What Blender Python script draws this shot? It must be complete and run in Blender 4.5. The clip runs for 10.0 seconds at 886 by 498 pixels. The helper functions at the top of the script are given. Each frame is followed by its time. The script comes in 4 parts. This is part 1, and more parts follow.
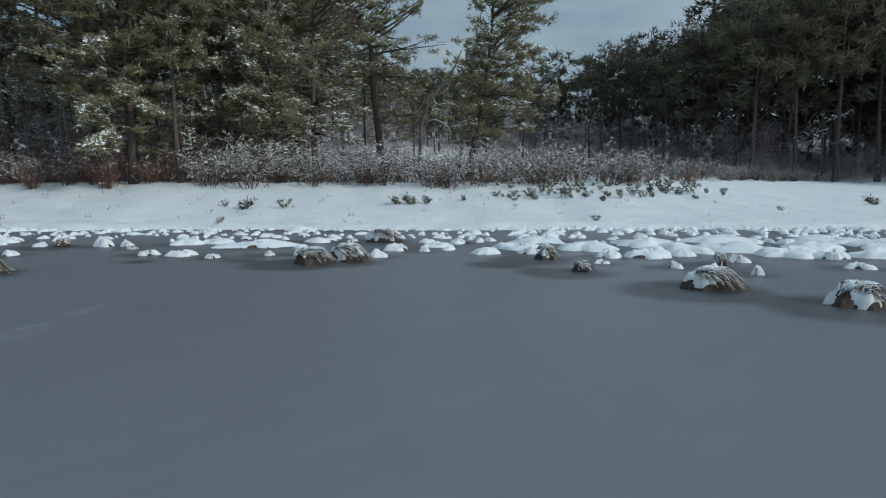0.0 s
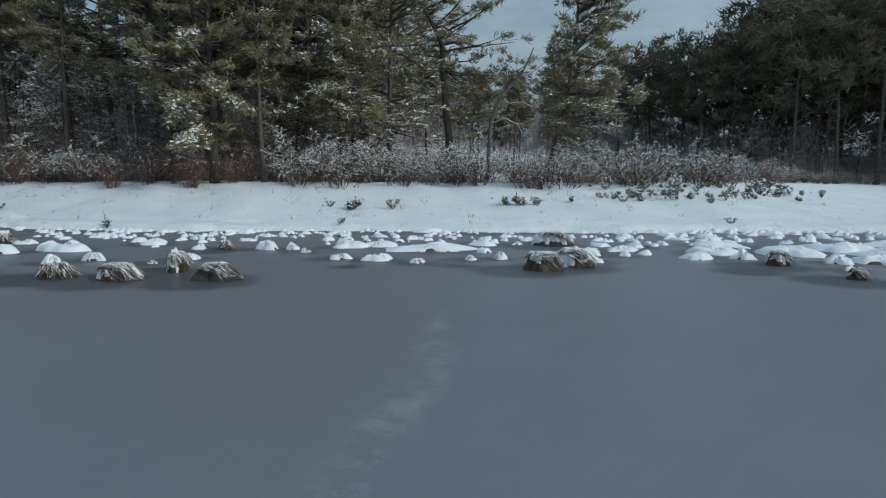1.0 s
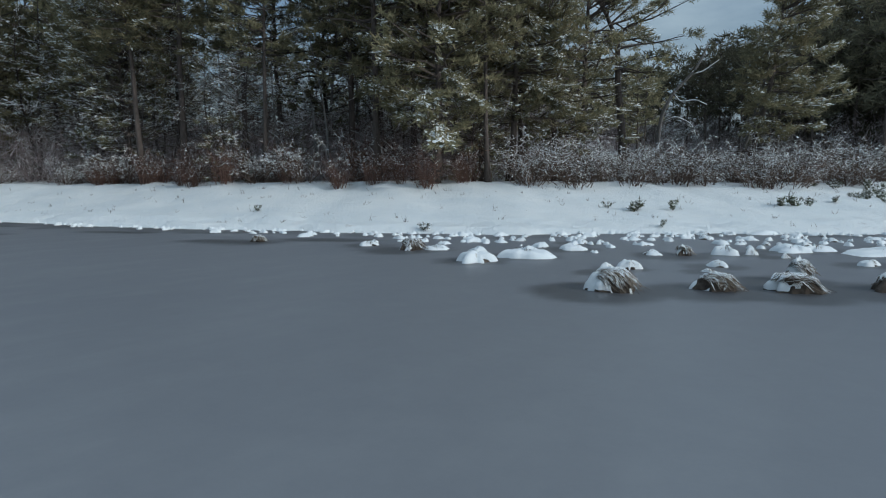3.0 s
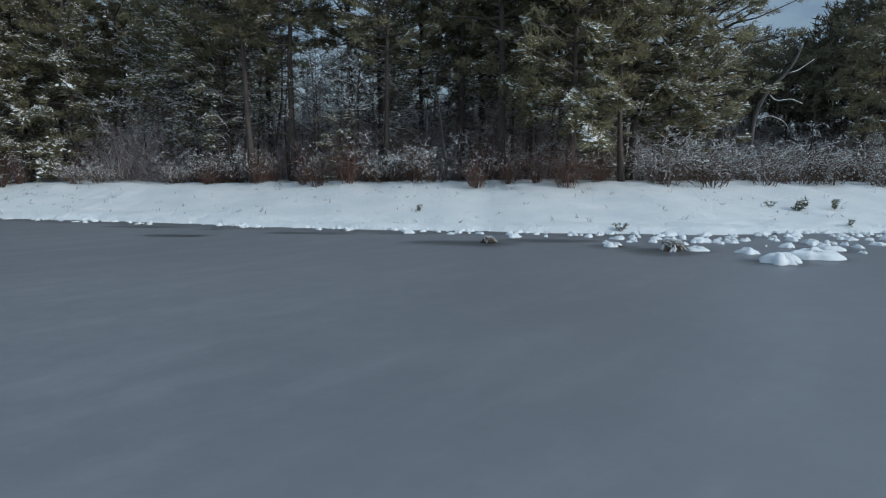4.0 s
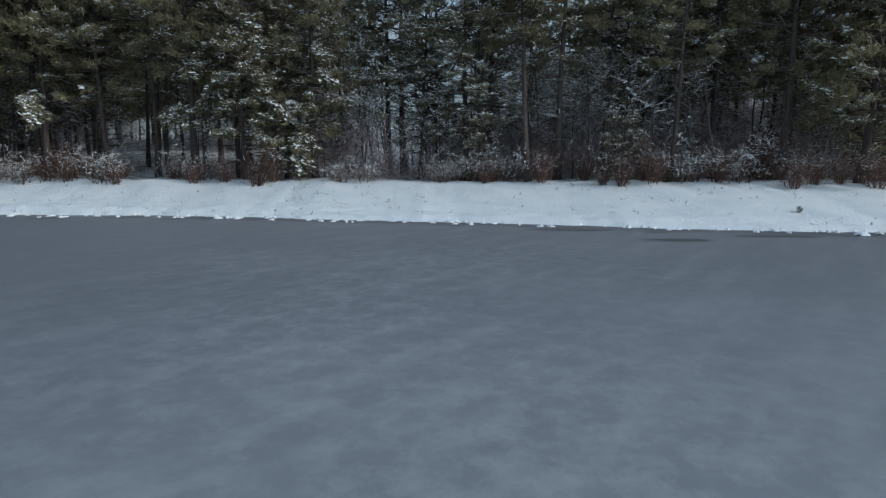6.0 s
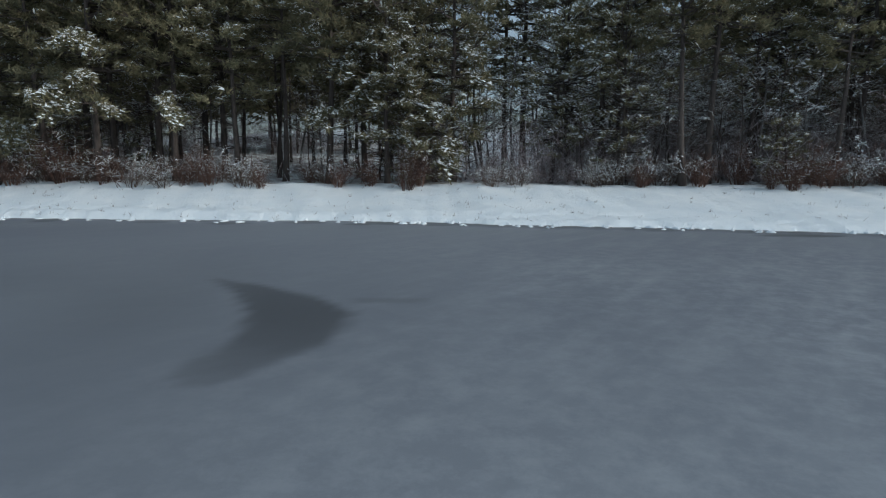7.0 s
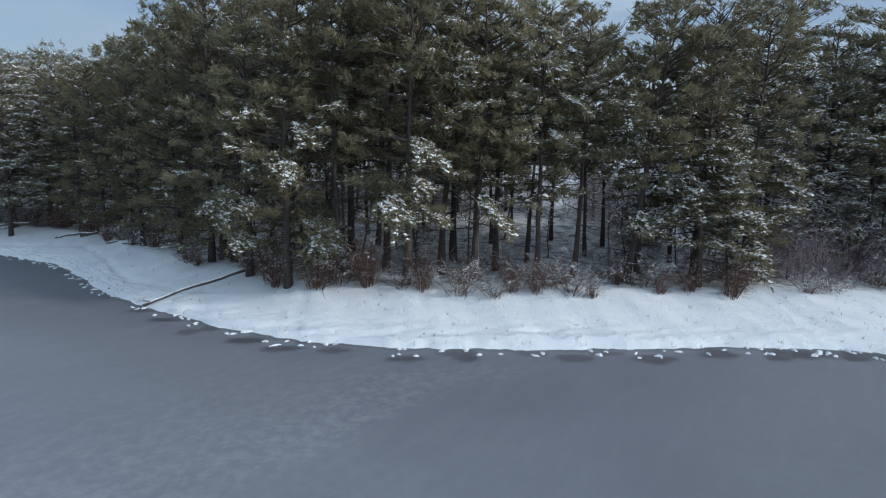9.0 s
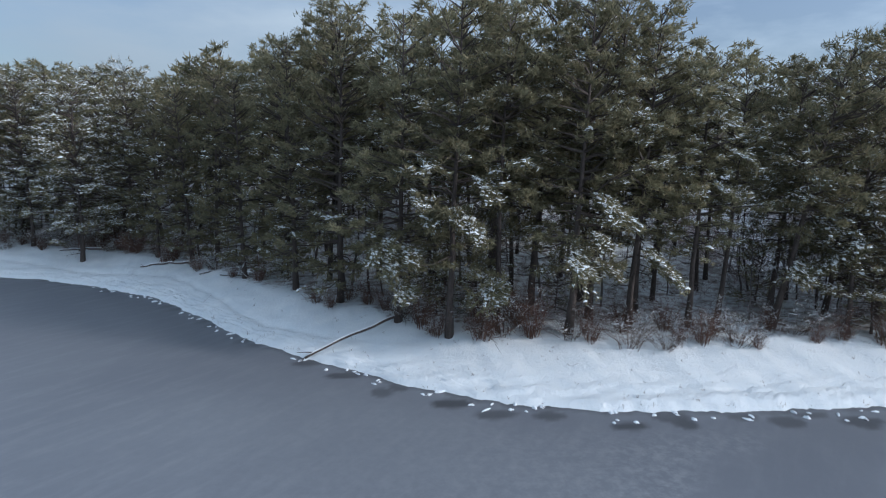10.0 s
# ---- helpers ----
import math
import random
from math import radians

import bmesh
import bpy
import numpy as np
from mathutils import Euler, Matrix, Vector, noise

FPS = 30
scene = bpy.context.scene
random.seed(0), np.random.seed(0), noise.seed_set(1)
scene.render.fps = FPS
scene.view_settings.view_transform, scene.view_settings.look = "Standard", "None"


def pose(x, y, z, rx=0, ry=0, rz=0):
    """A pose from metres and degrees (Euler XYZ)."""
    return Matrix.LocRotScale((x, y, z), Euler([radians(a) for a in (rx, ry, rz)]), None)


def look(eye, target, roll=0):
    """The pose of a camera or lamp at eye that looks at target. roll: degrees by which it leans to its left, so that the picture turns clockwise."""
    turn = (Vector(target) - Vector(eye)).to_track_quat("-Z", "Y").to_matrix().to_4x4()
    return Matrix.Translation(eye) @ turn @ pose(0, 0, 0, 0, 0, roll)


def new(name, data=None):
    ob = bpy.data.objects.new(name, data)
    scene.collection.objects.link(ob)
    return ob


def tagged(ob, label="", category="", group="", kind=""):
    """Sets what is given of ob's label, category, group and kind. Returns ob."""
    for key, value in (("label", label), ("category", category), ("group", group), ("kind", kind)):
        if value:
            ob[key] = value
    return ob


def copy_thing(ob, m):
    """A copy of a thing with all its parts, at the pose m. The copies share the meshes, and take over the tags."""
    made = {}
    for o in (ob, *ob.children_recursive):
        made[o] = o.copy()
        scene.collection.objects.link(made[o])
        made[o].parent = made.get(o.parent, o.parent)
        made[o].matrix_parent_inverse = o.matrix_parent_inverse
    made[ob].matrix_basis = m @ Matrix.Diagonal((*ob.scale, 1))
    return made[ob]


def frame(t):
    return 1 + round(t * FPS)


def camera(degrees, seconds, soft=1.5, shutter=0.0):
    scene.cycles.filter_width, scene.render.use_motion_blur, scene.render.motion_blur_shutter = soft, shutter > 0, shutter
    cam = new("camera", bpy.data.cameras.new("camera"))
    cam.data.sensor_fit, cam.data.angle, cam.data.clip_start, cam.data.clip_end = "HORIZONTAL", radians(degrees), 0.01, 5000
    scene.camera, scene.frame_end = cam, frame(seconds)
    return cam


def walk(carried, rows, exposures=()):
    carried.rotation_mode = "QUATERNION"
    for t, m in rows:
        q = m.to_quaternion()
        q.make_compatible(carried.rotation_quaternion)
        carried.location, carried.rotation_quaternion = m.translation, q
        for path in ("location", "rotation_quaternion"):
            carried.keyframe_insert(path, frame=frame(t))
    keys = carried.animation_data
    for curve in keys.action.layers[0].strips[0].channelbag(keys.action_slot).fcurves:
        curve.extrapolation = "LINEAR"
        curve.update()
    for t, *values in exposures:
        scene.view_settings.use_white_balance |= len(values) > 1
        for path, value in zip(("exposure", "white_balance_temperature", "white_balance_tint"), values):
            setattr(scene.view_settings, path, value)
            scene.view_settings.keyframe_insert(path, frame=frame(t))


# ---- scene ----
cam = camera(75.0, 10.0, soft=1.15)
PATH = [
    (0, (3.522, 1.232, 1.617), (3.235, 3.198, 1.384), -0.1),
    (0.5, (1.18, 1.29, 1.618), (0.913, 3.258, 1.386), 0.1),
    (1, (-1.094, 1.403, 1.593), (-1.36, 3.372, 1.363), 0.2),
    (1.5, (-3.602, 1.533, 1.532), (-3.861, 3.504, 1.307), 0.2),
    (2, (-6.186, 1.486, 1.514), (-6.438, 3.458, 1.290), 0.3),
    (2.5, (-8.919, 1.234, 1.545), (-9.159, 3.207, 1.318), 0.3),
    (2.7, (-10.089, 1.029, 1.598), (-10.323, 3.002, 1.366), 0.2),
    (3.8, (-17.038, 0.309, 1.725), (-17.227, 2.285, 1.481), 0.1),
    (4, (-18.447, 0.227, 1.737), (-18.622, 2.204, 1.490), 0.1),
    (4.5, (-22.115, -0.195, 1.827), (-22.257, 1.784, 1.570), 0.1),
    (5, (-26.168, -0.638, 1.981), (-26.265, 1.342, 1.712), 0.1),
    (5.5, (-30.815, -1.012, 2.136), (-30.842, 0.968, 1.856), -0.0),
    (6.8, (-41.39, -0.194, 2.183), (-41.359, 1.785, 1.900), 0.6),
    (7, (-43.001, 0.014, 2.095), (-42.97, 1.996, 1.827), 0.4),
    (7.5, (-47.492, 0.213, 2.783), (-47.412, 2.196, 2.530), 0.4),
    (8, (-52.019, 0.504, 4.101), (-51.912, 2.485, 3.850), 0.6),
    (8.5, (-56.849, 0.972, 5.697), (-56.697, 2.949, 5.436), 0.7),
    (9, (-61.674, 1.629, 7.312), (-61.48, 3.601, 7.040), 0.9),
    (9.5, (-66.604, 2.357, 8.909), (-66.361, 4.321, 8.620), 1.1),
    (10, (-71.491, 3.247, 10.088), (-71.201, 5.203, 9.790), 1.4),
]
walk(cam, [(t, look(eye, target, roll)) for t, eye, target, roll in PATH],
     exposures=[(0.0, -0.2, 6250, 3), (2.5, -0.16, 6150, 4), (4.0, -0.14, 6080, 6), (5.5, -0.15, 5950, 7), (7.0, -0.08, 6200, 6), (8.0, 0.16, 6200, 8), (10.0, 0.32, 5950, 12)])
# ---------------------------------------------------------------- light and sky
SUN_AZ, SUN_EL = radians(113), radians(27)      # azimuth clockwise from +y, so the sun stands over +x
world = bpy.data.worlds.new("winter_sky")
scene.world = world
world.use_nodes = True
wn, wl = world.node_tree.nodes, world.node_tree.links
sky = wn.new("ShaderNodeTexSky")
sky.sky_type, sky.sun_disc = "NISHITA", False
sky.sun_elevation, sky.sun_rotation = SUN_EL, SUN_AZ
sky.air_density, sky.dust_density, sky.ozone_density = 1.0, 1.6, 1.2
coord = wn.new("ShaderNodeTexCoord")
stretch = wn.new("ShaderNodeMapping")
stretch.inputs["Scale"].default_value = (1.0, 1.0, 3.2)
clouds = wn.new("ShaderNodeTexNoise")
clouds.inputs["Scale"].default_value, clouds.inputs["Detail"].default_value = 2.1, 7.0
clouds.inputs["Roughness"].default_value = 0.55
cover = wn.new("ShaderNodeValToRGB")
cover.color_ramp.elements[0].position, cover.color_ramp.elements[1].position = 0.36, 0.66
cover.color_ramp.elements[0].color, cover.color_ramp.elements[1].color = (0.08, 0.08, 0.08, 1), (0.9, 0.9, 0.9, 1)
veil = wn.new("ShaderNodeMixRGB")
wl.new(coord.outputs["Generated"], stretch.inputs["Vector"])
wl.new(stretch.outputs["Vector"], clouds.inputs["Vector"])
wl.new(clouds.outputs["Fac"], cover.inputs["Fac"])
toward = wn.new("ShaderNodeVectorMath")
toward.operation = "DOT_PRODUCT"
toward.inputs[1].default_value = (math.sin(SUN_AZ) * math.cos(SUN_EL), math.cos(SUN_AZ) * math.cos(SUN_EL), math.sin(SUN_EL))
glow = wn.new("ShaderNodeMapRange")
for key, value in (("From Min", -1.0), ("From Max", 1.0), ("To Min", 0.5), ("To Max", 1.45)):
    glow.inputs[key].default_value = value
lit = wn.new("ShaderNodeVectorMath")
lit.operation = "SCALE"
lit.inputs[0].default_value = (5.6, 6.7, 7.5)
wl.new(coord.outputs["Generated"], toward.inputs[0])
wl.new(toward.outputs["Value"], glow.inputs["Value"])
wl.new(glow.outputs["Result"], lit.inputs["Scale"])
wl.new(lit.outputs["Vector"], veil.inputs[2])
wl.new(cover.outputs["Color"], veil.inputs["Fac"])
wl.new(sky.outputs["Color"], veil.inputs[1])
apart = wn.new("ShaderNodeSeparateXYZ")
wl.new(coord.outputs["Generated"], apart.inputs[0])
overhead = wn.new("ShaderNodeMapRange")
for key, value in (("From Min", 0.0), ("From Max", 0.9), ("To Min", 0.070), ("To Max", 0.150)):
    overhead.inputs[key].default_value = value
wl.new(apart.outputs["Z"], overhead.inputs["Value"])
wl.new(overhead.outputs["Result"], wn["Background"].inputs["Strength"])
wl.new(veil.outputs["Color"], wn["Background"].inputs["Color"])

sun = new("sun", bpy.data.lights.new("sun", "SUN"))
sun.data.energy, sun.data.angle, sun.data.color = 1.6, radians(5), (1.0, 0.96, 0.91)
sun.matrix_world = look((0, 0, 60), (-math.sin(SUN_AZ) * math.cos(SUN_EL) * 10, -math.cos(SUN_AZ) * math.cos(SUN_EL) * 10, 60 - math.sin(SUN_EL) * 10))


# ---------------------------------------------------------------- materials
def material(name):
    m = bpy.data.materials.new(name)
    m.use_nodes = True
    return m, m.node_tree.nodes, m.node_tree.links, m.node_tree.nodes["Principled BSDF"]


def noise_node(n, l, scale, detail=5.0, vector=None, rough=0.55):
    t = n.new("ShaderNodeTexNoise")
    t.inputs["Scale"].default_value, t.inputs["Detail"].default_value, t.inputs["Roughness"].default_value = scale, detail, rough
    if vector is not None:
        l.new(vector, t.inputs["Vector"])
    return t.outputs["Fac"]


def ramp(n, l, fac, *stops):
    r = n.new("ShaderNodeValToRGB")
    while len(r.color_ramp.elements) < len(stops):
        r.color_ramp.elements.new(0.5)
    for e, (p, c) in zip(r.color_ramp.elements, stops):
        e.position, e.color = p, (*c, 1)
    l.new(fac, r.inputs["Fac"])
    return r.outputs["Color"]


def mixed(n, l, fac, a, b, kind="MIX"):
    m = n.new("ShaderNodeMixRGB")
    m.blend_type = kind
    for sock, v in ((m.inputs[0], fac), (m.inputs[1], a), (m.inputs[2], b)):
        if isinstance(v, bpy.types.NodeSocket):
            l.new(v, sock)
        elif isinstance(v, tuple):
            sock.default_value = (*v, 1)
        else:
            sock.default_value = v
    return m.outputs[0]


def bump(n, l, bsdf, height, strength, distance):
    b = n.new("ShaderNodeBump")
    b.inputs["Strength"].default_value, b.inputs["Distance"].default_value = strength, distance
    l.new(height, b.inputs["Height"])
    l.new(b.outputs["Normal"], bsdf.inputs["Normal"])


def world_place(n):
    return n.new("ShaderNodeNewGeometry").outputs["Position"]


def snow_material(name, low, high, scale, relief):
    m, n, l, b = material(name)
    p = world_place(n)
    l.new(ramp(n, l, noise_node(n, l, scale, 6, p), (0.3, low), (0.7, high)), b.inputs["Base Color"])
    b.inputs["Roughness"].default_value = 0.75
    b.inputs["Specular IOR Level"].default_value = 0.25
    fine = noise_node(n, l, 7.0, 8, p, 0.7)
    bump(n, l, b, fine, 0.55, relief)
    return m


LUMP_SNOW = snow_material("lump_snow", (0.66, 0.71, 0.75), (0.79, 0.82, 0.84), 2.5, 0.04)
BRANCH_SNOW = snow_material("branch_snow", (0.74, 0.78, 0.80), (0.88, 0.90, 0.90), 1.7, 0.03)


def ground_material():
    m, n, l, b = material("snowy_ground")
    p = world_place(n)
    white = ramp(n, l, noise_node(n, l, 0.6, 6, p), (0.3, (0.66, 0.71, 0.74)), (0.7, (0.77, 0.80, 0.81)))
    litter = ramp(n, l, noise_node(n, l, 3.0, 6, p), (0.35, (0.10, 0.075, 0.06)), (0.7, (0.30, 0.26, 0.24)))
    wood = n.new("ShaderNodeAttribute")
    wood.attribute_name = "wood"
    speck = noise_node(n, l, 1.5, 7, p, 0.65)
    add = n.new("ShaderNodeMath")
    add.operation = "MULTIPLY_ADD"
    l.new(wood.outputs["Fac"], add.inputs[0])
    add.inputs[1].default_value = 0.22
    l.new(speck, add.inputs[2])
    show = ramp(n, l, add.outputs[0], (0.66, (0, 0, 0)), (0.86, (1, 1, 1)))
    l.new(mixed(n, l, show, white, litter), b.inputs["Base Color"])
    b.inputs["Roughness"].default_value = 0.8
    b.inputs["Specular IOR Level"].default_value = 0.2
    bump(n, l, b, noise_node(n, l, 4.0, 9, p, 0.72), 0.8, 0.12)
    return m


GROUND = ground_material()


def ice_material():
    m, n, l, b = material("pond_ice")
    p = world_place(n)
    turned = n.new("ShaderNodeMapping")
    turned.inputs["Scale"].default_value = (0.45, 2.1, 1)
    swung = n.new("ShaderNodeMapping")
    swung.inputs["Rotation"].default_value = (0, 0, radians(-52))
    l.new(p, swung.inputs["Vector"])
    l.new(swung.outputs["Vector"], turned.inputs["Vector"])
    streak = noise_node(n, l, 0.8, 8, turned.outputs["Vector"], 0.6)
    broad = noise_node(n, l, 0.07, 4, p)
    fine = noise_node(n, l, 2.4, 8, p, 0.7)
    frost = ramp(n, l, broad, (0.35, (0.140, 0.150, 0.172)), (0.65, (0.178, 0.190, 0.210)))
    streaks = n.new("ShaderNodeAttribute")
    streaks.attribute_name = "streaks"
    less = n.new("ShaderNodeMath")
    less.operation = "MULTIPLY"
    l.new(ramp(n, l, streak, (0.47, (0, 0, 0)), (0.72, (0.5, 0.5, 0.5))), less.inputs[0])
    l.new(streaks.outputs["Fac"], less.inputs[1])
    frost = mixed(n, l, less.outputs[0], frost, (0.29, 0.305, 0.318))
    frost = mixed(n, l, ramp(n, l, fine, (0.35, (0.25, 0.25, 0.25)), (0.6, (0, 0, 0))), frost, (0.130, 0.138, 0.160))
    dark_ice = n.new("ShaderNodeAttribute")
    dark_ice.attribute_name = "dark_ice"
    frosty = n.new("ShaderNodeAttribute")
    frosty.attribute_name = "frost"
    patch = n.new("ShaderNodeMath")
    patch.operation = "MULTIPLY"
    l.new(frosty.outputs["Fac"], patch.inputs[0])
    l.new(ramp(n, l, noise_node(n, l, 2.3, 8, p, 0.75), (0.44, (0, 0, 0)), (0.64, (1, 1, 1))), patch.inputs[1])
    frost = mixed(n, l, patch.outputs[0], frost, (0.31, 0.325, 0.34))
    l.new(mixed(n, l, dark_ice.outputs["Fac"], frost, (0.062, 0.065, 0.072)), b.inputs["Base Color"])
    b.inputs["Roughness"].default_value = 0.42
    b.inputs["Specular IOR Level"].default_value = 0.5
    bump(n, l, b, fine, 0.12, 0.02)
    return m


ICE = ice_material()


def bark_material(name, dark, light):
    m, n, l, b = material(name)
    c = n.new("ShaderNodeTexCoord").outputs["Object"]
    s = n.new("ShaderNodeMapping")
    s.inputs["Scale"].default_value = (6, 6, 1.3)
    l.new(c, s.inputs["Vector"])
    v = noise_node(n, l, 2.2, 8, s.outputs["Vector"], 0.7)
    l.new(ramp(n, l, v, (0.3, dark), (0.72, light)), b.inputs["Base Color"])
    b.inputs["Roughness"].default_value = 0.9
    bump(n, l, b, v, 0.9, 0.03)
    return m


BARK = bark_material("pine_bark", (0.036, 0.029, 0.026), (0.125, 0.100, 0.088))
PALE_BARK = bark_material("pale_bark", (0.08, 0.075, 0.07), (0.24, 0.225, 0.215))


def needle_material(name, dark, light, yellow):
    m, n, l, b = material(name)
    g = n.new("ShaderNodeNewGeometry")
    o = n.new("ShaderNodeObjectInfo")
    shade = ramp(n, l, g.outputs["Random Per Island"], (0.0, dark), (0.7, light), (1.0, yellow))
    tone = n.new("ShaderNodeHueSaturation")
    vary = n.new("ShaderNodeMapRange")
    vary.inputs["To Min"].default_value, vary.inputs["To Max"].default_value = 0.75, 1.25
    l.new(o.outputs["Random"], vary.inputs["Value"])
    l.new(vary.outputs["Result"], tone.inputs["Value"])
    l.new(shade, tone.inputs["Color"])
    l.new(tone.outputs["Color"], b.inputs["Base Color"])
    b.inputs["Roughness"].default_value = 0.7
    b.inputs["Specular IOR Level"].default_value = 0.25
    let_through = n.new("ShaderNodeBsdfTranslucent")
    l.new(tone.outputs["Color"], let_through.inputs["Color"])
    both = n.new("ShaderNodeMixShader")
    both.inputs[0].default_value = 0.4
    l.new(b.outputs[0], both.inputs[1])
    l.new(let_through.outputs[0], both.inputs[2])
    l.new(both.outputs[0], n["Material Output"].inputs["Surface"])
    return m


NEEDLES = needle_material("pine_needles", (0.152, 0.150, 0.096), (0.264, 0.244, 0.148), (0.35, 0.292, 0.18))
# the same needles darkened: the far wood's shade is put into their colour
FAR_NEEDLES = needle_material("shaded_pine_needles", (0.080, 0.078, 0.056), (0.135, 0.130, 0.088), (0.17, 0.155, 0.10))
TWIG = needle_material("bare_twigs", (0.12, 0.072, 0.058), (0.22, 0.138, 0.112), (0.29, 0.20, 0.165))
GREY_TWIG = needle_material("grey_twigs", (0.11, 0.080, 0.066), (0.20, 0.150, 0.125), (0.29, 0.225, 0.19))
BRUSH = needle_material("undergrowth_twigs", (0.21, 0.17, 0.17), (0.39, 0.335, 0.34), (0.72, 0.70, 0.72))
STRAW = needle_material("dry_sedge", (0.060, 0.046, 0.036), (0.19, 0.155, 0.12), (0.38, 0.34, 0.29))
THATCH = bark_material("sedge_thatch", (0.020, 0.016, 0.013), (0.11, 0.085, 0.068))
LEAF = needle_material("evergreen_leaf", (0.07, 0.08, 0.055), (0.14, 0.15, 0.10), (0.22, 0.21, 0.15))


# ---------------------------------------------------------------- mesh helpers
def mesh_of(name, v, f, mat, smooth=False):
    me = bpy.data.meshes.new(name)
    v = np.asarray(v, dtype=float).reshape(-1, 3)
    me.from_pydata(v.tolist(), [], f if isinstance(f, list) else f.tolist())
    me.materials.append(mat)
    if smooth:
        me.polygons.foreach_set("use_smooth", [True] * len(me.polygons))
    return me


def part(name, v, f, mat, parent=None, label="", smooth=False):
    ob = new(name, mesh_of(name, v, f, mat, smooth))
    ob.parent = parent
    if label:
        tagged(ob, label)
    return ob


class Soup:
    """Collects tubes and pieces for one mesh."""

    def __init__(self):
        self.v, self.f, self.count = [], [], 0

    def add(self, v, f):
        self.v.append(np.asarray(v, float))
        self.f += [[i + self.count for i in face] for face in f]
        self.count += len(v)

    def tube(self, line, radii, sides=6):
        line = np.asarray(line, float)
        ring = []
        for k, (p, r) in enumerate(zip(line, radii)):
            way = line[min(k + 1, len(line) - 1)] - line[max(k - 1, 0)]
            way = way / (np.linalg.norm(way) + 1e-9)
            side = np.cross(way, (0.31, 0.17, 0.94) if abs(way[2]) < 0.8 else (1, 0.2, 0))
            side = side / np.linalg.norm(side)
            up = np.cross(way, side)
            a = np.arange(sides) * 2 * math.pi / sides
            ring.append(p + r * (np.cos(a)[:, None] * side + np.sin(a)[:, None] * up))
        n = len(line)
        faces = [[k * sides + j, k * sides + (j + 1) % sides, (k + 1) * sides + (j + 1) % sides, (k + 1) * sides + j] for k in range(n - 1) for j in range(sides)]
        faces += [list(range(sides))[::-1], [(n - 1) * sides + j for j in range(sides)]]
        self.add(np.concatenate(ring), faces)

    def arrays(self):
        return np.concatenate(self.v) if self.v else np.zeros((0, 3)), self.f


def unit(a):
    return a / (np.linalg.norm(a, axis=-1, keepdims=True) + 1e-9)


def tufts(rng, centres, ways, size, blades, width):
    """Needle bundles: slim triangles that spray out of each centre, along and round its way."""
    n = len(centres)
    c = np.repeat(centres, blades, 0)
    w = np.repeat(ways, blades, 0)
    s = np.repeat(size, blades)[:, None]
    d = unit(w * 0.75 + rng.normal(0, 0.62, (n * blades, 3)) + (0, 0, 0.12))
    side = unit(np.cross(d, rng.normal(0, 1, (n * blades, 3))))
    c = c + rng.normal(0, 0.22, (n * blades, 3)) * s
    length = s * rng.uniform(0.6, 1.25, (n * blades, 1))
    half = length * width
    v = np.stack([c - side * half, c + side * half, c + d * length], 1).reshape(-1, 3)
    i = np.arange(n * blades)[:, None] * 3
    return v, (i + [0, 1, 2])


def pads(rng, centres, size, tilt, sides=5, thick=1.0):
    """Clods of snow: uneven caps with a raised middle and a closed underside."""
    n = len(centres)
    a = np.arange(sides) * 2 * math.pi / sides + rng.uniform(0, 6, (n, 1))
    r = size[:, None] * rng.uniform(0.55, 1.2, (n, sides))
    rim = np.stack([np.cos(a) * r, np.sin(a) * r, rng.normal(0, 0.10, (n, sides)) * size[:, None]], -1)
    rim[..., 2] += rim[..., 0] * tilt[:, None, 0] + rim[..., 1] * tilt[:, None, 1]
    top = np.zeros((n, 1, 3))
    top[:, 0, 2] = size * rng.uniform(0.3, 0.6, n) * thick
    low = -top * 0.35
    v = (np.concatenate([rim, top, low], 1) + centres[:, None]).reshape(-1, 3)
    i = np.arange(n)[:, None, None] * (sides + 2)
    k = np.arange(sides)
    f = np.concatenate([i + np.stack([k, (k + 1) % sides, np.full(sides, sides)], -1), i + np.stack([(k + 1) % sides, k, np.full(sides, sides + 1)], -1)], 1)
    return v, f.reshape(-1, 3)


def slips(starts, ends, r, width):
    """Fine twigs: slim crossed triangles from start to end."""
    d = unit(ends - starts)
    a = unit(np.cross(d, r.normal(0, 1, d.shape))) * width
    b = np.cross(d, a)
    v = np.stack([starts - a, starts + a, ends, starts - b, starts + b, ends], 1).reshape(-1, 3)
    return v, [[3 * k, 3 * k + 1, 3 * k + 2] for k in range(2 * len(starts))]


def ridges(rng, centres, ways, size, each):
    """Snow lying along sprays: slim four-sided caps, longer along the spray than across."""
    n = len(centres) * each
    c = np.repeat(centres, each, 0) + rng.normal(0, 0.34, (n, 3)) * np.repeat(size, each)[:, None] * (1, 1, 0.35)
    d = unit(np.repeat(ways, each, 0) * (1, 1, 0.5) + rng.normal(0, 0.45, (n, 3)) * (1, 1, 0.35))
    side = unit(np.cross(d, (0, 0, 1.0)))
    long = (np.repeat(size, each) * rng.uniform(0.25, 0.62, n))[:, None]
    wide = long * rng.uniform(0.17, 0.36, (n, 1))
    v = np.stack([c - d * long, c - side * wide, c + d * long, c + side * wide, c + (0, 0, 1) * wide * rng.uniform(0.5, 1.0, (n, 1))], 1).reshape(-1, 3)
    i = np.arange(n)[:, None, None] * 5
    return v, (i + np.array([[0, 1, 4], [1, 2, 4], [2, 3, 4], [3, 0, 4]])).reshape(-1, 3)


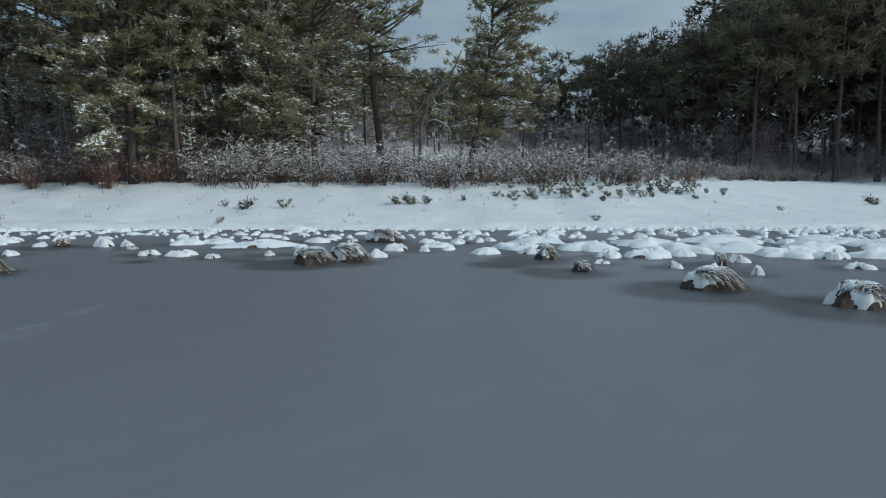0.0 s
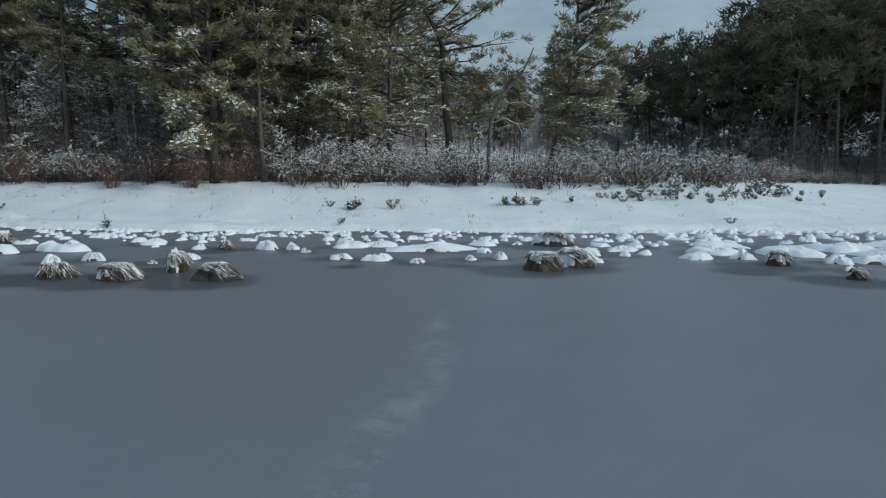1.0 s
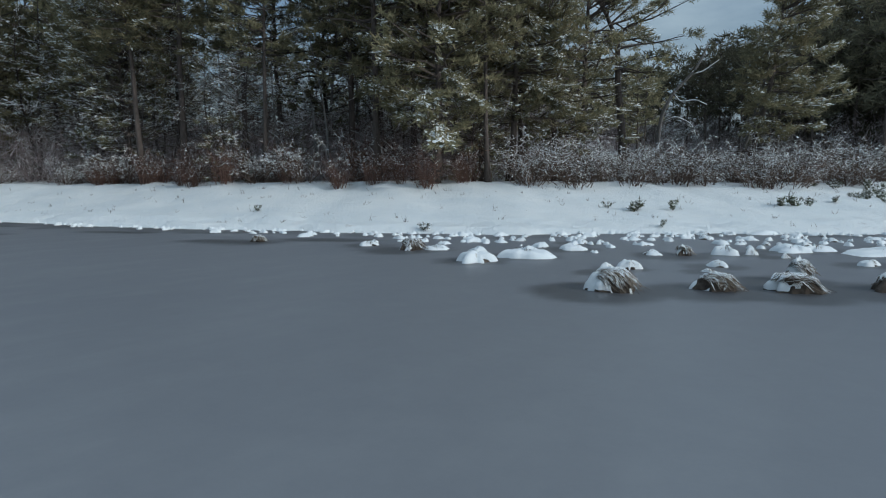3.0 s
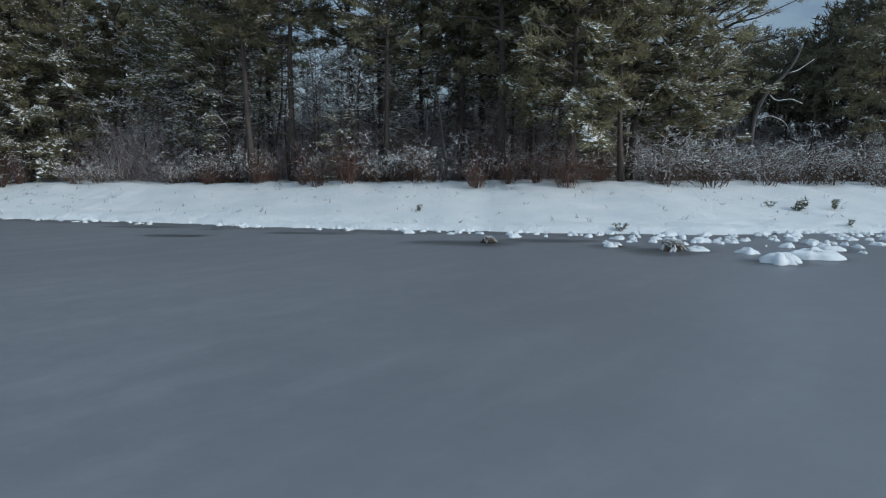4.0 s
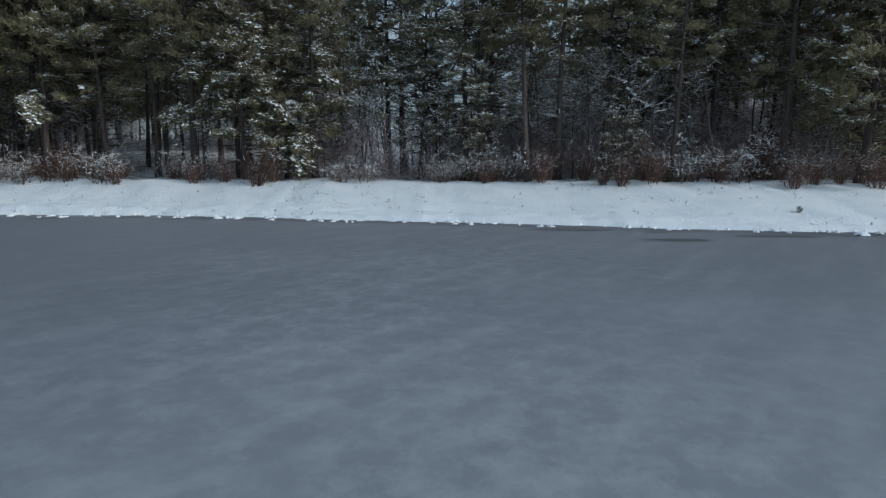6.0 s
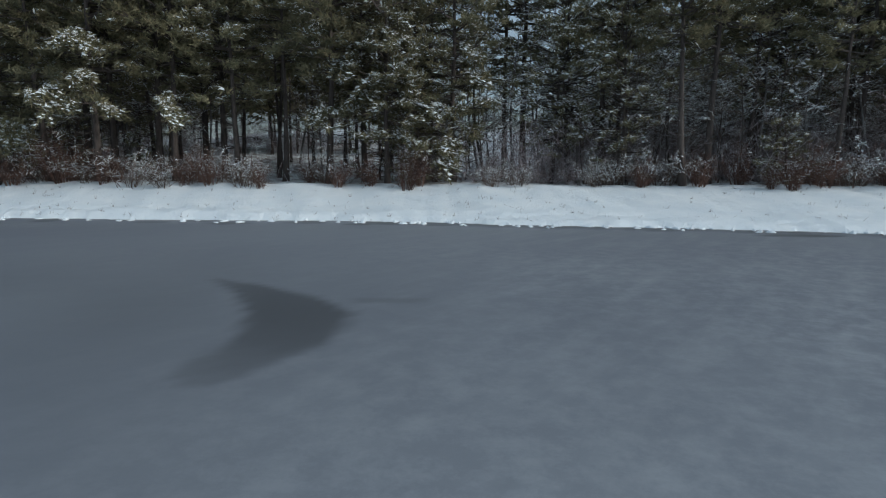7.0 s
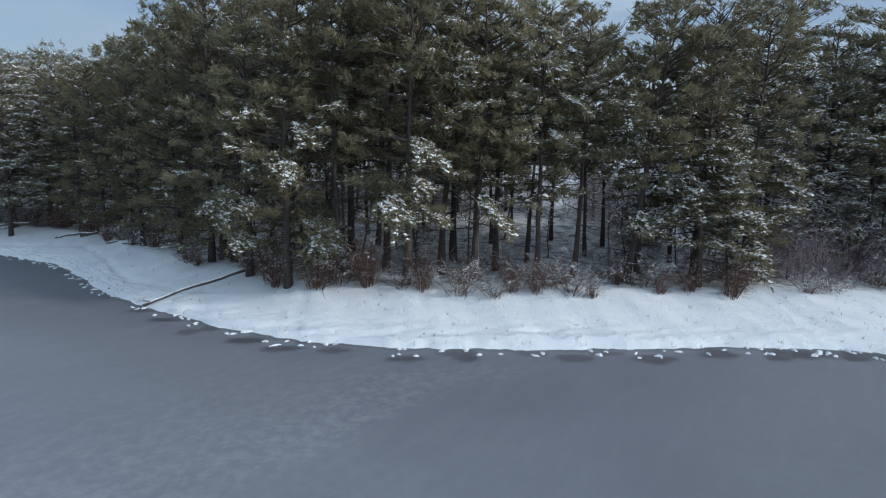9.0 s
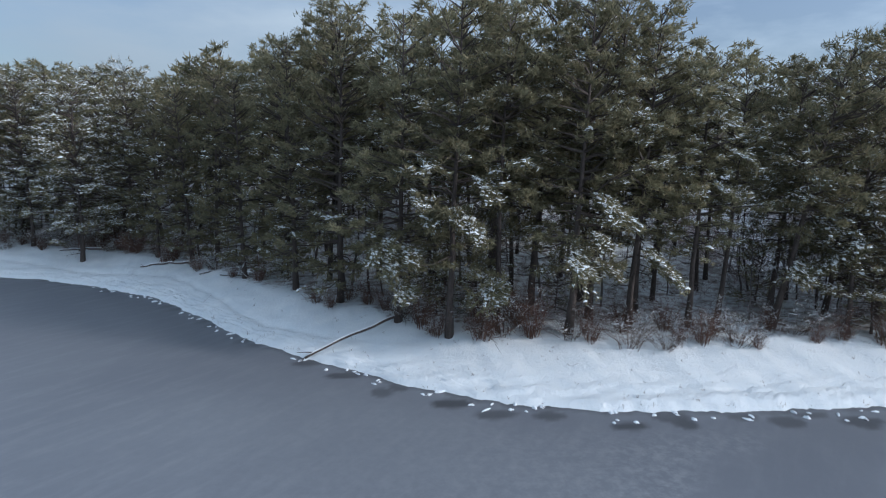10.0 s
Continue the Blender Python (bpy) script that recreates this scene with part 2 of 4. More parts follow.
# ---------------------------------------------------------------- lie of the land
SHORE_X = [-400, -160, -120, -100, -94, -87.5, -82.7, -79.4, -74.3, -71, -68, -65, -60.5, -56.7, -52, -48, -44, -38.5, -33, -27, -23, -18, -13.9, -7, 1, 8.6, 15.4, 30, 60, 400]
SHORE_Y = [75, 62, 58, 54.3, 52.2, 48, 43.4, 38, 33, 29.9, 27.7, 26.5, 25, 24.7, 24.9, 24.8, 24.3, 23.2, 22.2, 20.3, 19.2, 18.6, 18.5, 19.4, 20.4, 21.4, 22.3, 24.5, 29, 75]
FOOT_X = [-400, -100, -80, -70, -60, -50, -40, -30, -20, -10, 0, 8, 14, 20, 35, 60, 400]
FOOT_D = [7.5, 7.0, 7.0, 6.7, 5.5, 5.4, 5.7, 7.4, 7.2, 8.0, 9.3, 11, 16, 26, 42, 44, 44]


def rough(x, scale, seed):
    """Smooth noise along one or two axes, by sums of sines."""
    r = np.random.RandomState(seed)
    out = 0
    for k in range(6):
        a, b, p = r.normal(0, 1, 3)
        out = out + np.sin((x[0] * a + x[1] * b) * scale * (1 + 0.7 * k) + p * 7) / (1 + 0.6 * k)
    return out / 2.2


def shore(x):
    x = np.asarray(x, float)
    y = np.interp(x, SHORE_X, SHORE_Y)
    y = y - 0.55 * np.clip((-22 - x) / 10, 0, 1)
    for k in (1.3, 2.6):
        y = (y + np.interp(x - k, SHORE_X, SHORE_Y) + np.interp(x + k, SHORE_X, SHORE_Y) - 1.1 * np.clip((-22 - x) / 10, 0, 1)) / 3
    return y + 0.22 * rough((x, 0 * x), 1.1, 5) + 0.17 * rough((x, 0 * x), 4.2, 6)


def ground_z(x, y):
    x, y = np.asarray(x, float), np.asarray(y, float)
    d = y - shore(x)
    foot = np.interp(x, FOOT_X, FOOT_D)
    s = np.clip(d / foot, 0, 1)
    z = np.where(d < 0, 0.35 * d, 0.13 * np.clip(d / 0.25, 0, 1) + (1.42 - 0.15 * np.clip((-22 - x) / 12, 0, 1)) * s ** 1.15) + 0.03 * np.clip(d - foot, 0, 60)
    east = np.clip((x + 12) / 22, 0, 1)
    z = z + (1 - east) * 0.10 * np.clip(d - foot - 10, 0, 55) + east * 0.13 * np.clip(y - 70 + 0.25 * np.clip(x - 25, 0, 60), 0, 60)
    z = z + 0.05 * rough((x, y), 0.9, 3) * np.clip(d, 0, 1) + 0.16 * rough((x, y), 0.35, 4) * np.clip((d - foot) / 4, 0, 1)
    z = z - 0.15 * np.exp(-((d - 3.2 - 0.8 * np.sin(x * 0.35)) / 0.42) ** 2) * np.clip((-70 - x) / 5, 0, 1) * (0.7 + 0.5 * rough((x, y), 2.2, 14))
    edge = np.exp(-((d - 0.9) / 1.0) ** 2) + 0.2 * np.exp(-((d - 2.2) / 1.2) ** 2) * np.clip((-40 - x) / 10, 0, 1)
    z = z + edge * (1 + 0.4 * np.clip((-40 - x) / 10, 0, 1)) * (0.10 * np.abs(rough((x, y), 3.1, 8)) + 0.09 * rough((x, y), 6.5, 9) - 0.01) + 0.03 * rough((x, y), 2.6, 10) * np.clip(d, 0, 1)
    return z


def grid_mesh(name, xs, ys, zs, mat, layers):
    nx, ny = xs.shape
    v = np.stack([xs, ys, zs], -1).reshape(-1, 3)
    i, j = np.meshgrid(np.arange(nx - 1), np.arange(ny - 1), indexing="ij")
    a = (i * ny + j).ravel()
    f = np.stack([a, a + ny, a + ny + 1, a + 1], -1)
    me = mesh_of(name, v, f, mat, True)
    for key, values in layers.items():
        me.attributes.new(key, "FLOAT", "POINT").data.foreach_set("value", np.ascontiguousarray(values.reshape(-1), dtype=np.float32))
    return new(name, me)


gx = np.concatenate([[-400, -300, -220, -170], np.arange(-140, -96, 0.5), np.arange(-96, -28, 0.25), np.arange(-28, 40, 0.36), np.arange(40, 90, 2.0), [120, 180, 260, 400]])
gd = np.concatenate([np.arange(-0.5, 3.2, 0.13), np.arange(3.2, 5.6, 0.2), np.arange(5.6, 12, 0.45), np.arange(12, 45, 1.6), [50, 60, 75, 95, 120, 160, 230, 400]])
GX, GD = np.meshgrid(gx, gd, indexing="ij")
GY = shore(GX) + GD
wood = np.clip((GD - np.interp(GX, FOOT_X, FOOT_D) + 1.0 + 0.9 * rough((GX, GY), 1.2, 12)) / 2.5, 0, 1)
tagged(grid_mesh("ground", GX, GY, ground_z(GX, GY), GROUND, {"wood": wood}), "snow-covered bank rising from the pond into the wood", "ground", kind="structure")

# Tussocks of sedge out on the ice: x, y, width, height.
TUSSOCKS = [
    (-10.3, 9.7, 0.74, 0.40), (-8.7, 9.9, 0.62, 0.32), (-7.6, 9.9, 0.78, 0.32), (-7.1, 10.8, 0.45, 0.44), (-6.0, 10.1, 0.70, 0.36),
    (6.3, 10.3, 0.80, 0.42), (7.8, 9.3, 0.72, 0.38), (-0.7, 12.1, 0.80, 0.44), (-0.1, 12.6, 0.80, 0.44), (-0.3, 16.3, 0.9, 0.45),
    (4.5, 11.8, 0.36, 0.22), (3.9, 13.4, 0.5, 0.36), (-14.2, 14.4, 0.6, 0.32), (-18.6, 15.6, 0.40, 0.20), (-8.0, 14.1, 0.4, 0.24), (7.2, 12.9, 0.3, 0.26),
]
# Low mounds capped with snow.
MOUNDS = [
    (-12.5, 12.6, 0.85, 0.34), (-11.5, 13.4, 1.0, 0.36), (-10.3, 14.9, 0.75, 0.24), (-10.1, 11.4, 0.32, 0.24), (-9.6, 11.9, 0.40, 0.30), (-7.8, 12.4, 0.45, 0.18),
    (-8.2, 11.7, 0.24, 0.08), (-7.0, 14.3, 0.45, 0.36), (-6.4, 14.4, 0.30, 0.26), (-5.2, 15.1, 0.85, 0.28), (-5.9, 13.9, 0.20, 0.16), (-13.6, 14.5, 0.6, 0.2), (-15.4, 15.1, 0.5, 0.2),
    (-10.0, 16.3, 0.45, 0.2), (-4.8, 12.9, 0.42, 0.20), (-4.0, 12.9, 0.62, 0.22), (-3.1, 12.6, 0.30, 0.18), (-2.1, 13.2, 0.28, 0.18), (-1.5, 13.4, 0.30, 0.26), (-4.5, 15.4, 0.8, 0.24),
]
MOUNDS_EAST = [
    (-3.1, 14.9, 1.7, 0.24), (-2.0, 16.2, 0.9, 0.18), (0.4, 13.3, 0.45, 0.22), (0.5, 14.5, 0.6, 0.26), (1.2, 14.4, 0.30, 0.16), (1.3, 15.4, 0.7, 0.18), (1.8, 16.2, 0.6, 0.18),
    (3.3, 15.2, 1.0, 0.3), (3.6, 14.3, 0.55, 0.26), (5.0, 12.9, 0.3, 0.12), (5.3, 13.9, 0.6, 0.26), (6.2, 14.1, 1.15, 0.36), (6.9, 14.3, 0.5, 0.22), (6.3, 12.5, 0.35, 0.26), (7.7, 13.4, 0.35, 0.28),
    (7.5, 11.8, 0.22, 0.24), (9.2, 14.5, 1.0, 0.34), (9.9, 14.3, 0.8, 0.32), (9.6, 12.8, 0.4, 0.2), (11.0, 14.6, 1.1, 0.3), (12.6, 15.0, 1.1, 0.3), (13.6, 14.0, 0.9, 0.26), (8.2, 15.6, 1.6, 0.34),
    (6.6, 16.4, 1.7, 0.30), (10.4, 16.0, 1.5, 0.30), (5.0, 15.4, 1.5, 0.30), (12.2, 16.6, 1.7, 0.30), (8.6, 17.4, 1.9, 0.30), (4.0, 16.8, 1.4, 0.24), (7.0, 15.2, 1.2, 0.34), (11.6, 17.8, 1.8, 0.26), (14.4, 16.4, 1.8, 0.3),
]

ix = np.concatenate([[-600, -350, -220, -160], np.arange(-120, -76, 0.8), np.arange(-76, -42, 0.2), np.arange(-42, -13, 0.38), np.arange(-13, 13, 0.2), np.arange(13, 32, 0.5), [34, 38, 45, 60, 100, 200, 400, 600]])
iy = np.concatenate([[-600, -300, -120, -60, -30, -14], np.arange(-6, 3, 0.6), np.arange(3, 5, 0.3), np.arange(5, 12, 0.18), np.arange(12, 16, 0.3), np.arange(16, 34, 0.24), np.arange(34, 60, 0.8), [70, 120]])
IX, IY = np.meshgrid(ix, iy, indexing="ij")
gap = shore(IX) - IY
dark_ice = np.clip(1.2 - np.abs(gap - np.where(IX < -46, 0.05, 0.5)) / np.where(IX < -46, 0.36, 0.85), 0, 1) * np.clip(0.75 + 0.9 * rough((IX, IY), 0.7, 21), 0, 0.95)


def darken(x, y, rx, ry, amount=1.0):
    global dark_ice
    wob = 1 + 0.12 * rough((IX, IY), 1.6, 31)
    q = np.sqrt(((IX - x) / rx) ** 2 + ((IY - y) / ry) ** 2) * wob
    dark_ice = np.maximum(dark_ice, amount * np.clip((1.14 - q) / 0.28, 0, 1))


# darker ice round each tussock and mound, shifted towards -x and -y
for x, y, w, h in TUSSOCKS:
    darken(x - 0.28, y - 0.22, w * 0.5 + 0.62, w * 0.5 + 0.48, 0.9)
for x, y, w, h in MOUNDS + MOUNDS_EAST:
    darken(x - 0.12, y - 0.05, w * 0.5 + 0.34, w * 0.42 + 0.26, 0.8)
for x, y, rx, ry in ((3.0, 12.4, 0.62, 0.5), (-4.3, 11.8, 0.3, 0.25), (-2.3, 12.3, 0.5, 0.3), (-27.8, 16.5, 1.0, 0.42), (-24.2, 17.7, 1.5, 0.45), (-19.4, 15.5, 1.3, 0.5), (-16.8, 16.3, 1.4, 0.45), (-30.5, 19.3, 1.6, 0.4)):
    darken(x, y, rx, ry)
spots = random.Random(3)
edge_x = -74.0
while edge_x < -20:
    for _ in range(spots.choice((1, 1, 2))):
        darken(edge_x + spots.uniform(-0.5, 0.5), float(shore(edge_x)) - spots.uniform(0.5, 1.5), spots.uniform(0.4, 0.95), spots.uniform(0.3, 0.55), spots.uniform(0.7, 1.0))
    edge_x += spots.uniform(1.2, 2.7) if edge_x < -46 else spots.uniform(1.5, 4.5)
# A crescent of thin dark ice.
for k in range(21):
    s = k / 4
    at = [0, 1, 2, 3, 4, 5]
    darken(np.interp(s, at, [-47.1, -46.3, -45.5, -44.95, -44.9, -45.3]), np.interp(s, at, [10.9, 10.2, 9.2, 8.2, 7.1, 5.9]),
           np.interp(s, at, [0.13, 0.38, 0.66, 0.78, 0.68, 0.45]), np.interp(s, at, [0.15, 0.3, 0.5, 0.6, 0.6, 0.5]), np.interp(s, at, [0.6, 0.85, 0.95, 1.0, 0.9, 0.55]))
darken(-43.75, 9.25, 0.7, 0.2, 0.45)
# broad dimming put into the ice colour, for the view's darker left side
dark_ice = np.maximum(dark_ice, 0.56 * np.exp(-((IX + 51.5) / 8) ** 2) * np.clip((17 - IY) / 9, 0, 1) * (0.85 + 0.3 * rough((IX, IY), 0.5, 61)))
field = 0.8 * np.exp(-((IX + 36) / 11) ** 2) + 0.55 * np.clip((-60 - IX) / 6, 0, 1) * np.clip(1 - np.abs(IY - 11 - 0.25 * (IX + 66)) / 9, 0, 1)
frost = np.clip(field, 0, 1) * np.clip((gap - 2.5) / 7, 0, 1) * np.clip(0.75 + 0.6 * rough((IX, IY), 0.22, 41), 0, 1)
frost = np.maximum(frost, 0.95 * np.exp(-((IX + 1.95 - 0.08 * np.sin(IY * 1.3)) / (0.10 + 0.012 * np.clip(8 - IY, 0, 5))) ** 2) * np.clip((8.6 - IY) / 1.5, 0, 1) * np.clip((IY + 2) / 4, 0, 1))
beyond = ((IX + 61.5) * 8 - (IY - 18) * 9) / 12
drift = 0.6 * np.clip(0.5 - beyond / 1.4 + 0.5 * rough((IX, IY), 0.7, 63), 0, 1) * np.exp(-np.clip(-beyond, 0, 60) / 6) * np.clip((-50 - IX) / 6, 0, 1) * np.clip((gap - 1.2) / 2, 0, 1)
frost = np.maximum(frost, drift) * (1 - dark_ice)
# drifted frost: much of it in the middle of the pond, little at both ends
streaks = np.interp(IX, [-80, -70, -58, -50, -46, -40, -27, -12], [0.55, 0.35, 0.3, 0.2, 0.3, 0.9, 0.75, 0.2])
tagged(grid_mesh("ice", IX, IY, np.zeros_like(IX), ICE, {"dark_ice": dark_ice, "frost": frost, "streaks": streaks}), "grey frozen pond with frost streaks and darker thin ice", "ice", kind="structure")


# ---------------------------------------------------------------- pines
def stem_line(rng, height, lean, bend, steps=9):
    k = np.linspace(0, 1, steps)
    x = lean[0] * height * k + bend[0] * np.sin(k * math.pi) * height + np.cumsum(rng.normal(0, 0.05, steps)) * (k > 0)
    y = lean[1] * height * k + bend[1] * np.sin(k * math.pi) * height + np.cumsum(rng.normal(0, 0.05, steps)) * (k > 0)
    return np.stack([x, y, k * height - 0.25 * (k == 0)], -1)


def pine(seed, height, clear, spread, girth, tuft_count, size, blades, snow, label, lean=(0, 0), bend=(0, 0), bark=BARK, needles=NEEDLES, shape=0.65, sides=7, one_sided=0.0, width=0.085, coarse=False, line=None, boughs=(), tip=2.4, laden_at=()):
    """A pine: crooked tapering trunk, limbs in loose whorls, sprays of needles and clods of snow."""
    rng = np.random.RandomState(seed)
    root = tagged(new("pine_tree"), label, "pine tree", "pines of the wood")
    root.empty_display_size = 0.5
    line = stem_line(rng, height, lean, bend) if line is None else np.array(line, float)
    up = np.array([0.0, 0.0, 1.0])
    k = np.linspace(0, 1, len(line))
    trunk = Soup()
    trunk.tube(line, girth * (1 - 0.9 * k) * (1 + 0.45 * np.exp(-k * 22)), sides)
    v, f = trunk.arrays()
    part("trunk", v, f, bark, root, smooth=True)
    limbs, centres, ways, laden, twig_from, twig_to, plates = Soup(), [], [], [], [], [], []
    z, total = clear * height * 0.35, 0.0
    plan = []
    while z < height * 0.985:
        u = (z / height - clear) / (1 - clear)
        bare = u < 0
        for _ in range(rng.randint(2, 4) if bare else rng.randint(3, 6)):
            a = rng.uniform(0, 2 * math.pi)
            if bare:
                if rng.rand() < 0.45:
                    continue
                length = rng.uniform(0.5, 1.9)
            else:
                length = spread * (min(1, 0.45 + 2.4 * u)) * (1 - u ** tip) ** shape * rng.uniform(0.55, 1.2) + 0.35
                length *= 1 + one_sided * math.cos(a)
            plan.append((z, a, length, bare, u))
        z += rng.uniform(0.28, 0.62) * (height / 15) ** 0.5 * (1.9 if coarse else 1.0)
    plan += boughs
    weight = sum(p[2] ** 1.3 for p in plan if not p[3])
    for z, a, length, bare, u in plan:
        base = np.array([np.interp(z, line[:, 2], line[:, 0]), np.interp(z, line[:, 2], line[:, 1]), z])
        out = np.array([math.cos(a), math.sin(a), 0])
        rise = 0.85 if (z, a, length, bare, u) in boughs else rng.uniform(-0.25, 0.25) if bare else -0.02 + 0.85 * max(u, 0) ** 1.3 + rng.normal(0, 0.14)
        droop = rng.uniform(0.05, 0.28) * (1 - max(u, 0))
        s = np.linspace(0, 1, 5)[:, None]
        limb = base + out * length * s + np.array([0, 0, 1]) * length * (rise * s - droop * s ** 2 + 0.14 * s ** 4)
        limb[1:] += rng.normal(0, 0.035 * length, (4, 3))
        r0 = min(0.016 + 0.016 * length, girth * 0.5)
        limbs.tube(limb[::2], r0 * np.array([1, 0.6, 0.15]), 3) if coarse else limbs.tube(limb[[0, 1, 2, 4]], r0 * np.array([1, 0.8, 0.55, 0.15]), 3)
        if bare:
            for _ in range(2 if coarse else 6):
                t = rng.uniform(0.2, 1.0)
                p = np.array([np.interp(t, s[:, 0], limb[:, c]) for c in range(3)])
                twig_from.append(p)
                twig_to.append(p + unit(out + rng.normal(0, 0.7, 3)) * rng.uniform(0.3, 0.9))
            continue
        count = max(3, int(round(tuft_count * length ** 1.3 / weight)))
        side = np.array([-out[1], out[0], 0])
        # flat sprays along the outer limb, with air between them
        left, load = count, rng.rand()
        while left > 0:
            some = min(left, rng.randint(7, 15))
            left -= some
            t = 1 - rng.uniform(0, 1) ** 1.5 * 0.7
            hub = np.array([np.interp(t, s[:, 0], limb[:, c]) for c in range(3)])
            off = rng.normal(0, 0.22 * length) * (1.2 - 0.6 * t)
            fan = unit(out * 0.9 + side * np.sign(off) * rng.uniform(0.2, 1.0) + up * (0.35 * rise + rng.normal(0, 0.12)))
            hub = hub + side * off
            if length > 1.2 and not coarse:
                twig_from.append(hub - side * off * 0.9 - out * 0.15 * length)
                twig_to.append(hub + fan * size * 0.7)
            spread_out = size * 1.5 * rng.uniform(0.6, 1.1)
            pos = hub + fan * rng.uniform(-0.4, 1.0, (some, 1)) * spread_out * 1.3 + np.cross(fan, up) * rng.normal(0, 0.5, (some, 1)) * spread_out + up * rng.normal(0.0, 0.17, (some, 1)) * spread_out
            centres.append(pos)
            ways.append(unit(fan + up * 0.25 + rng.normal(0, 0.3, (some, 3))))
            laden.append(np.full(some, min(max(load + rng.normal(0, 0.07), 0), 1)))
            for _ in range(1 if coarse else 3):
                plates.append((*(hub + fan * rng.uniform(-0.3, 1.1) * spread_out + np.cross(fan, up) * rng.normal(0, 0.32) * spread_out + up * (0.16 * size + rng.normal(0, 0.05) * spread_out)),
                               spread_out * rng.uniform(0.10, 0.27), laden[-1][0], -0.3 * fan[0], -0.3 * fan[1]))
    # drooping boughs loaded with snow, each ending in a fan of fingers
    heavy, heavy_ways, east = [], [], np.array([1.0, 0.0, 0.0])
    for goal in laden_at:
        goal = np.array(goal, float)
        root_z = min(goal[2] + 0.5 + 0.12 * np.linalg.norm(goal[:2]), height * 0.95)
        base = np.array([np.interp(root_z, line[:, 2], line[:, 0]), np.interp(root_z, line[:, 2], line[:, 1]), root_z])
        s = np.linspace(0, 1, 6)[:, None]
        limb = base + (goal - base) * s + up * (0.35 * np.sin(s * math.pi) * (1 - s))
        limb[1:-1] += rng.normal(0, 0.05, (4, 3))
        limbs.tube(limb, 0.045 * np.array([1, 0.85, 0.7, 0.55, 0.4, 0.2]), 4)
        out = unit((goal - base) * (1, 1, 0))
        side = np.array([-out[1], out[0], 0])
        for _ in range(15):
            t = rng.uniform(0.45, 1.0)
            hub = np.array([np.interp(t, s[:, 0], limb[:, c]) for c in range(3)])
            fan = unit(out * rng.uniform(0.2, 0.8) + side * rng.normal(0, 0.4) + east * rng.uniform(0.2, 1.1) + up * rng.normal(-0.30, 0.10))
            reach = rng.uniform(0.5, 1.15)
            some = rng.randint(5, 9)
            k = np.linspace(0.1, 1, some)[:, None]
            pos = hub + fan * reach * k - up * 0.22 * reach * k ** 2 + rng.normal(0, 0.05, (some, 3)) * (1, 1, 0.5)
            twig_from.append(hub)
            twig_to.append(pos[-1])
            heavy.append(pos)
            heavy_ways.append(unit(fan - up * 0.2 + rng.normal(0, 0.3, (some, 3))))
            centres.append(pos)
            ways.append(heavy_ways[-1])
            laden.append(np.full(some, 9.0))
    if twig_from:
        limbs.add(*slips(np.array(twig_from), np.array(twig_to), rng, 0.012))
    v, f = limbs.arrays()
    tagged(part("branchwork", v, f, bark, root), kind="stuff")
    centres, ways, laden = np.concatenate(centres), np.concatenate(ways), np.concatenate(laden)
    sz = size * rng.uniform(0.65, 1.3, len(centres))
    v, f = tufts(rng, centres, ways, sz, blades, width)
    tagged(part("crown", v, f, needles, root), kind="stuff")
    if snow:
        # the snow lies in patches: whole sprays carry it, others have shed it
        def lies(p, share):
            return share < snow * np.clip(1.25 + 1.3 * rough((p[:, 0] + p[:, 2] * 0.8, p[:, 1] - p[:, 2] * 0.5), 0.6, seed) - 1.15 * p[:, 2] / height, 0.03, 2.0)

        keep = lies(centres, laden)
        c = centres[keep] + up * sz[keep][:, None] * 0.20 + ways[keep] * sz[keep][:, None] * 0.3
        coat = Soup()
        v, f = ridges(rng, c, ways[keep], sz[keep], 1 if coarse else 2)
        coat.add(v, f.tolist())
        clod = rng.rand(keep.sum()) < 0.12
        v, f = pads(rng, c[clod], sz[keep][clod] * rng.uniform(0.25, 0.6, clod.sum()), -ways[keep][clod][:, :2] * 0.25, 4 if coarse else 5)
        coat.add(v, f.tolist())
        plates = np.array(plates)
        plates = plates[lies(plates, plates[:, 4])]
        v, f = pads(rng, plates[:, :3], plates[:, 3], plates[:, 5:], 6, 0.45)
        coat.add(v, f.tolist())
        if heavy:
            h, hw = np.concatenate(heavy), np.concatenate(heavy_ways)
            kept = rng.rand(len(h)) < 0.66
            h, hw = h[kept] + up * 0.07, hw[kept]
            v, f = ridges(rng, h, hw, np.full(len(h), 0.26), 2)
            coat.add(v, f.tolist())
            v, f = pads(rng, h, rng.uniform(0.05, 0.14, len(h)), hw[:, :2] * hw[:, 2:] * 1.2, 6, 0.8)
            coat.add(v, f.tolist())
        v, f = coat.arrays()
        tagged(part("snow", v, f, BRANCH_SNOW, root, "clods of white snow on the sprays"), kind="stuff")
    return root


def stand(tree, x, y, turn, scale=1.0, tip=(0, 0), sink=0.1):
    m = pose(x, y, float(ground_z(x, y)) - sink, tip[0], tip[1], turn) @ Matrix.Diagonal((scale, scale, scale, 1))
    return copy_thing(tree, m)


def drop_model(root):
    for o in (*root.children_recursive, root):
        bpy.data.objects.remove(o)


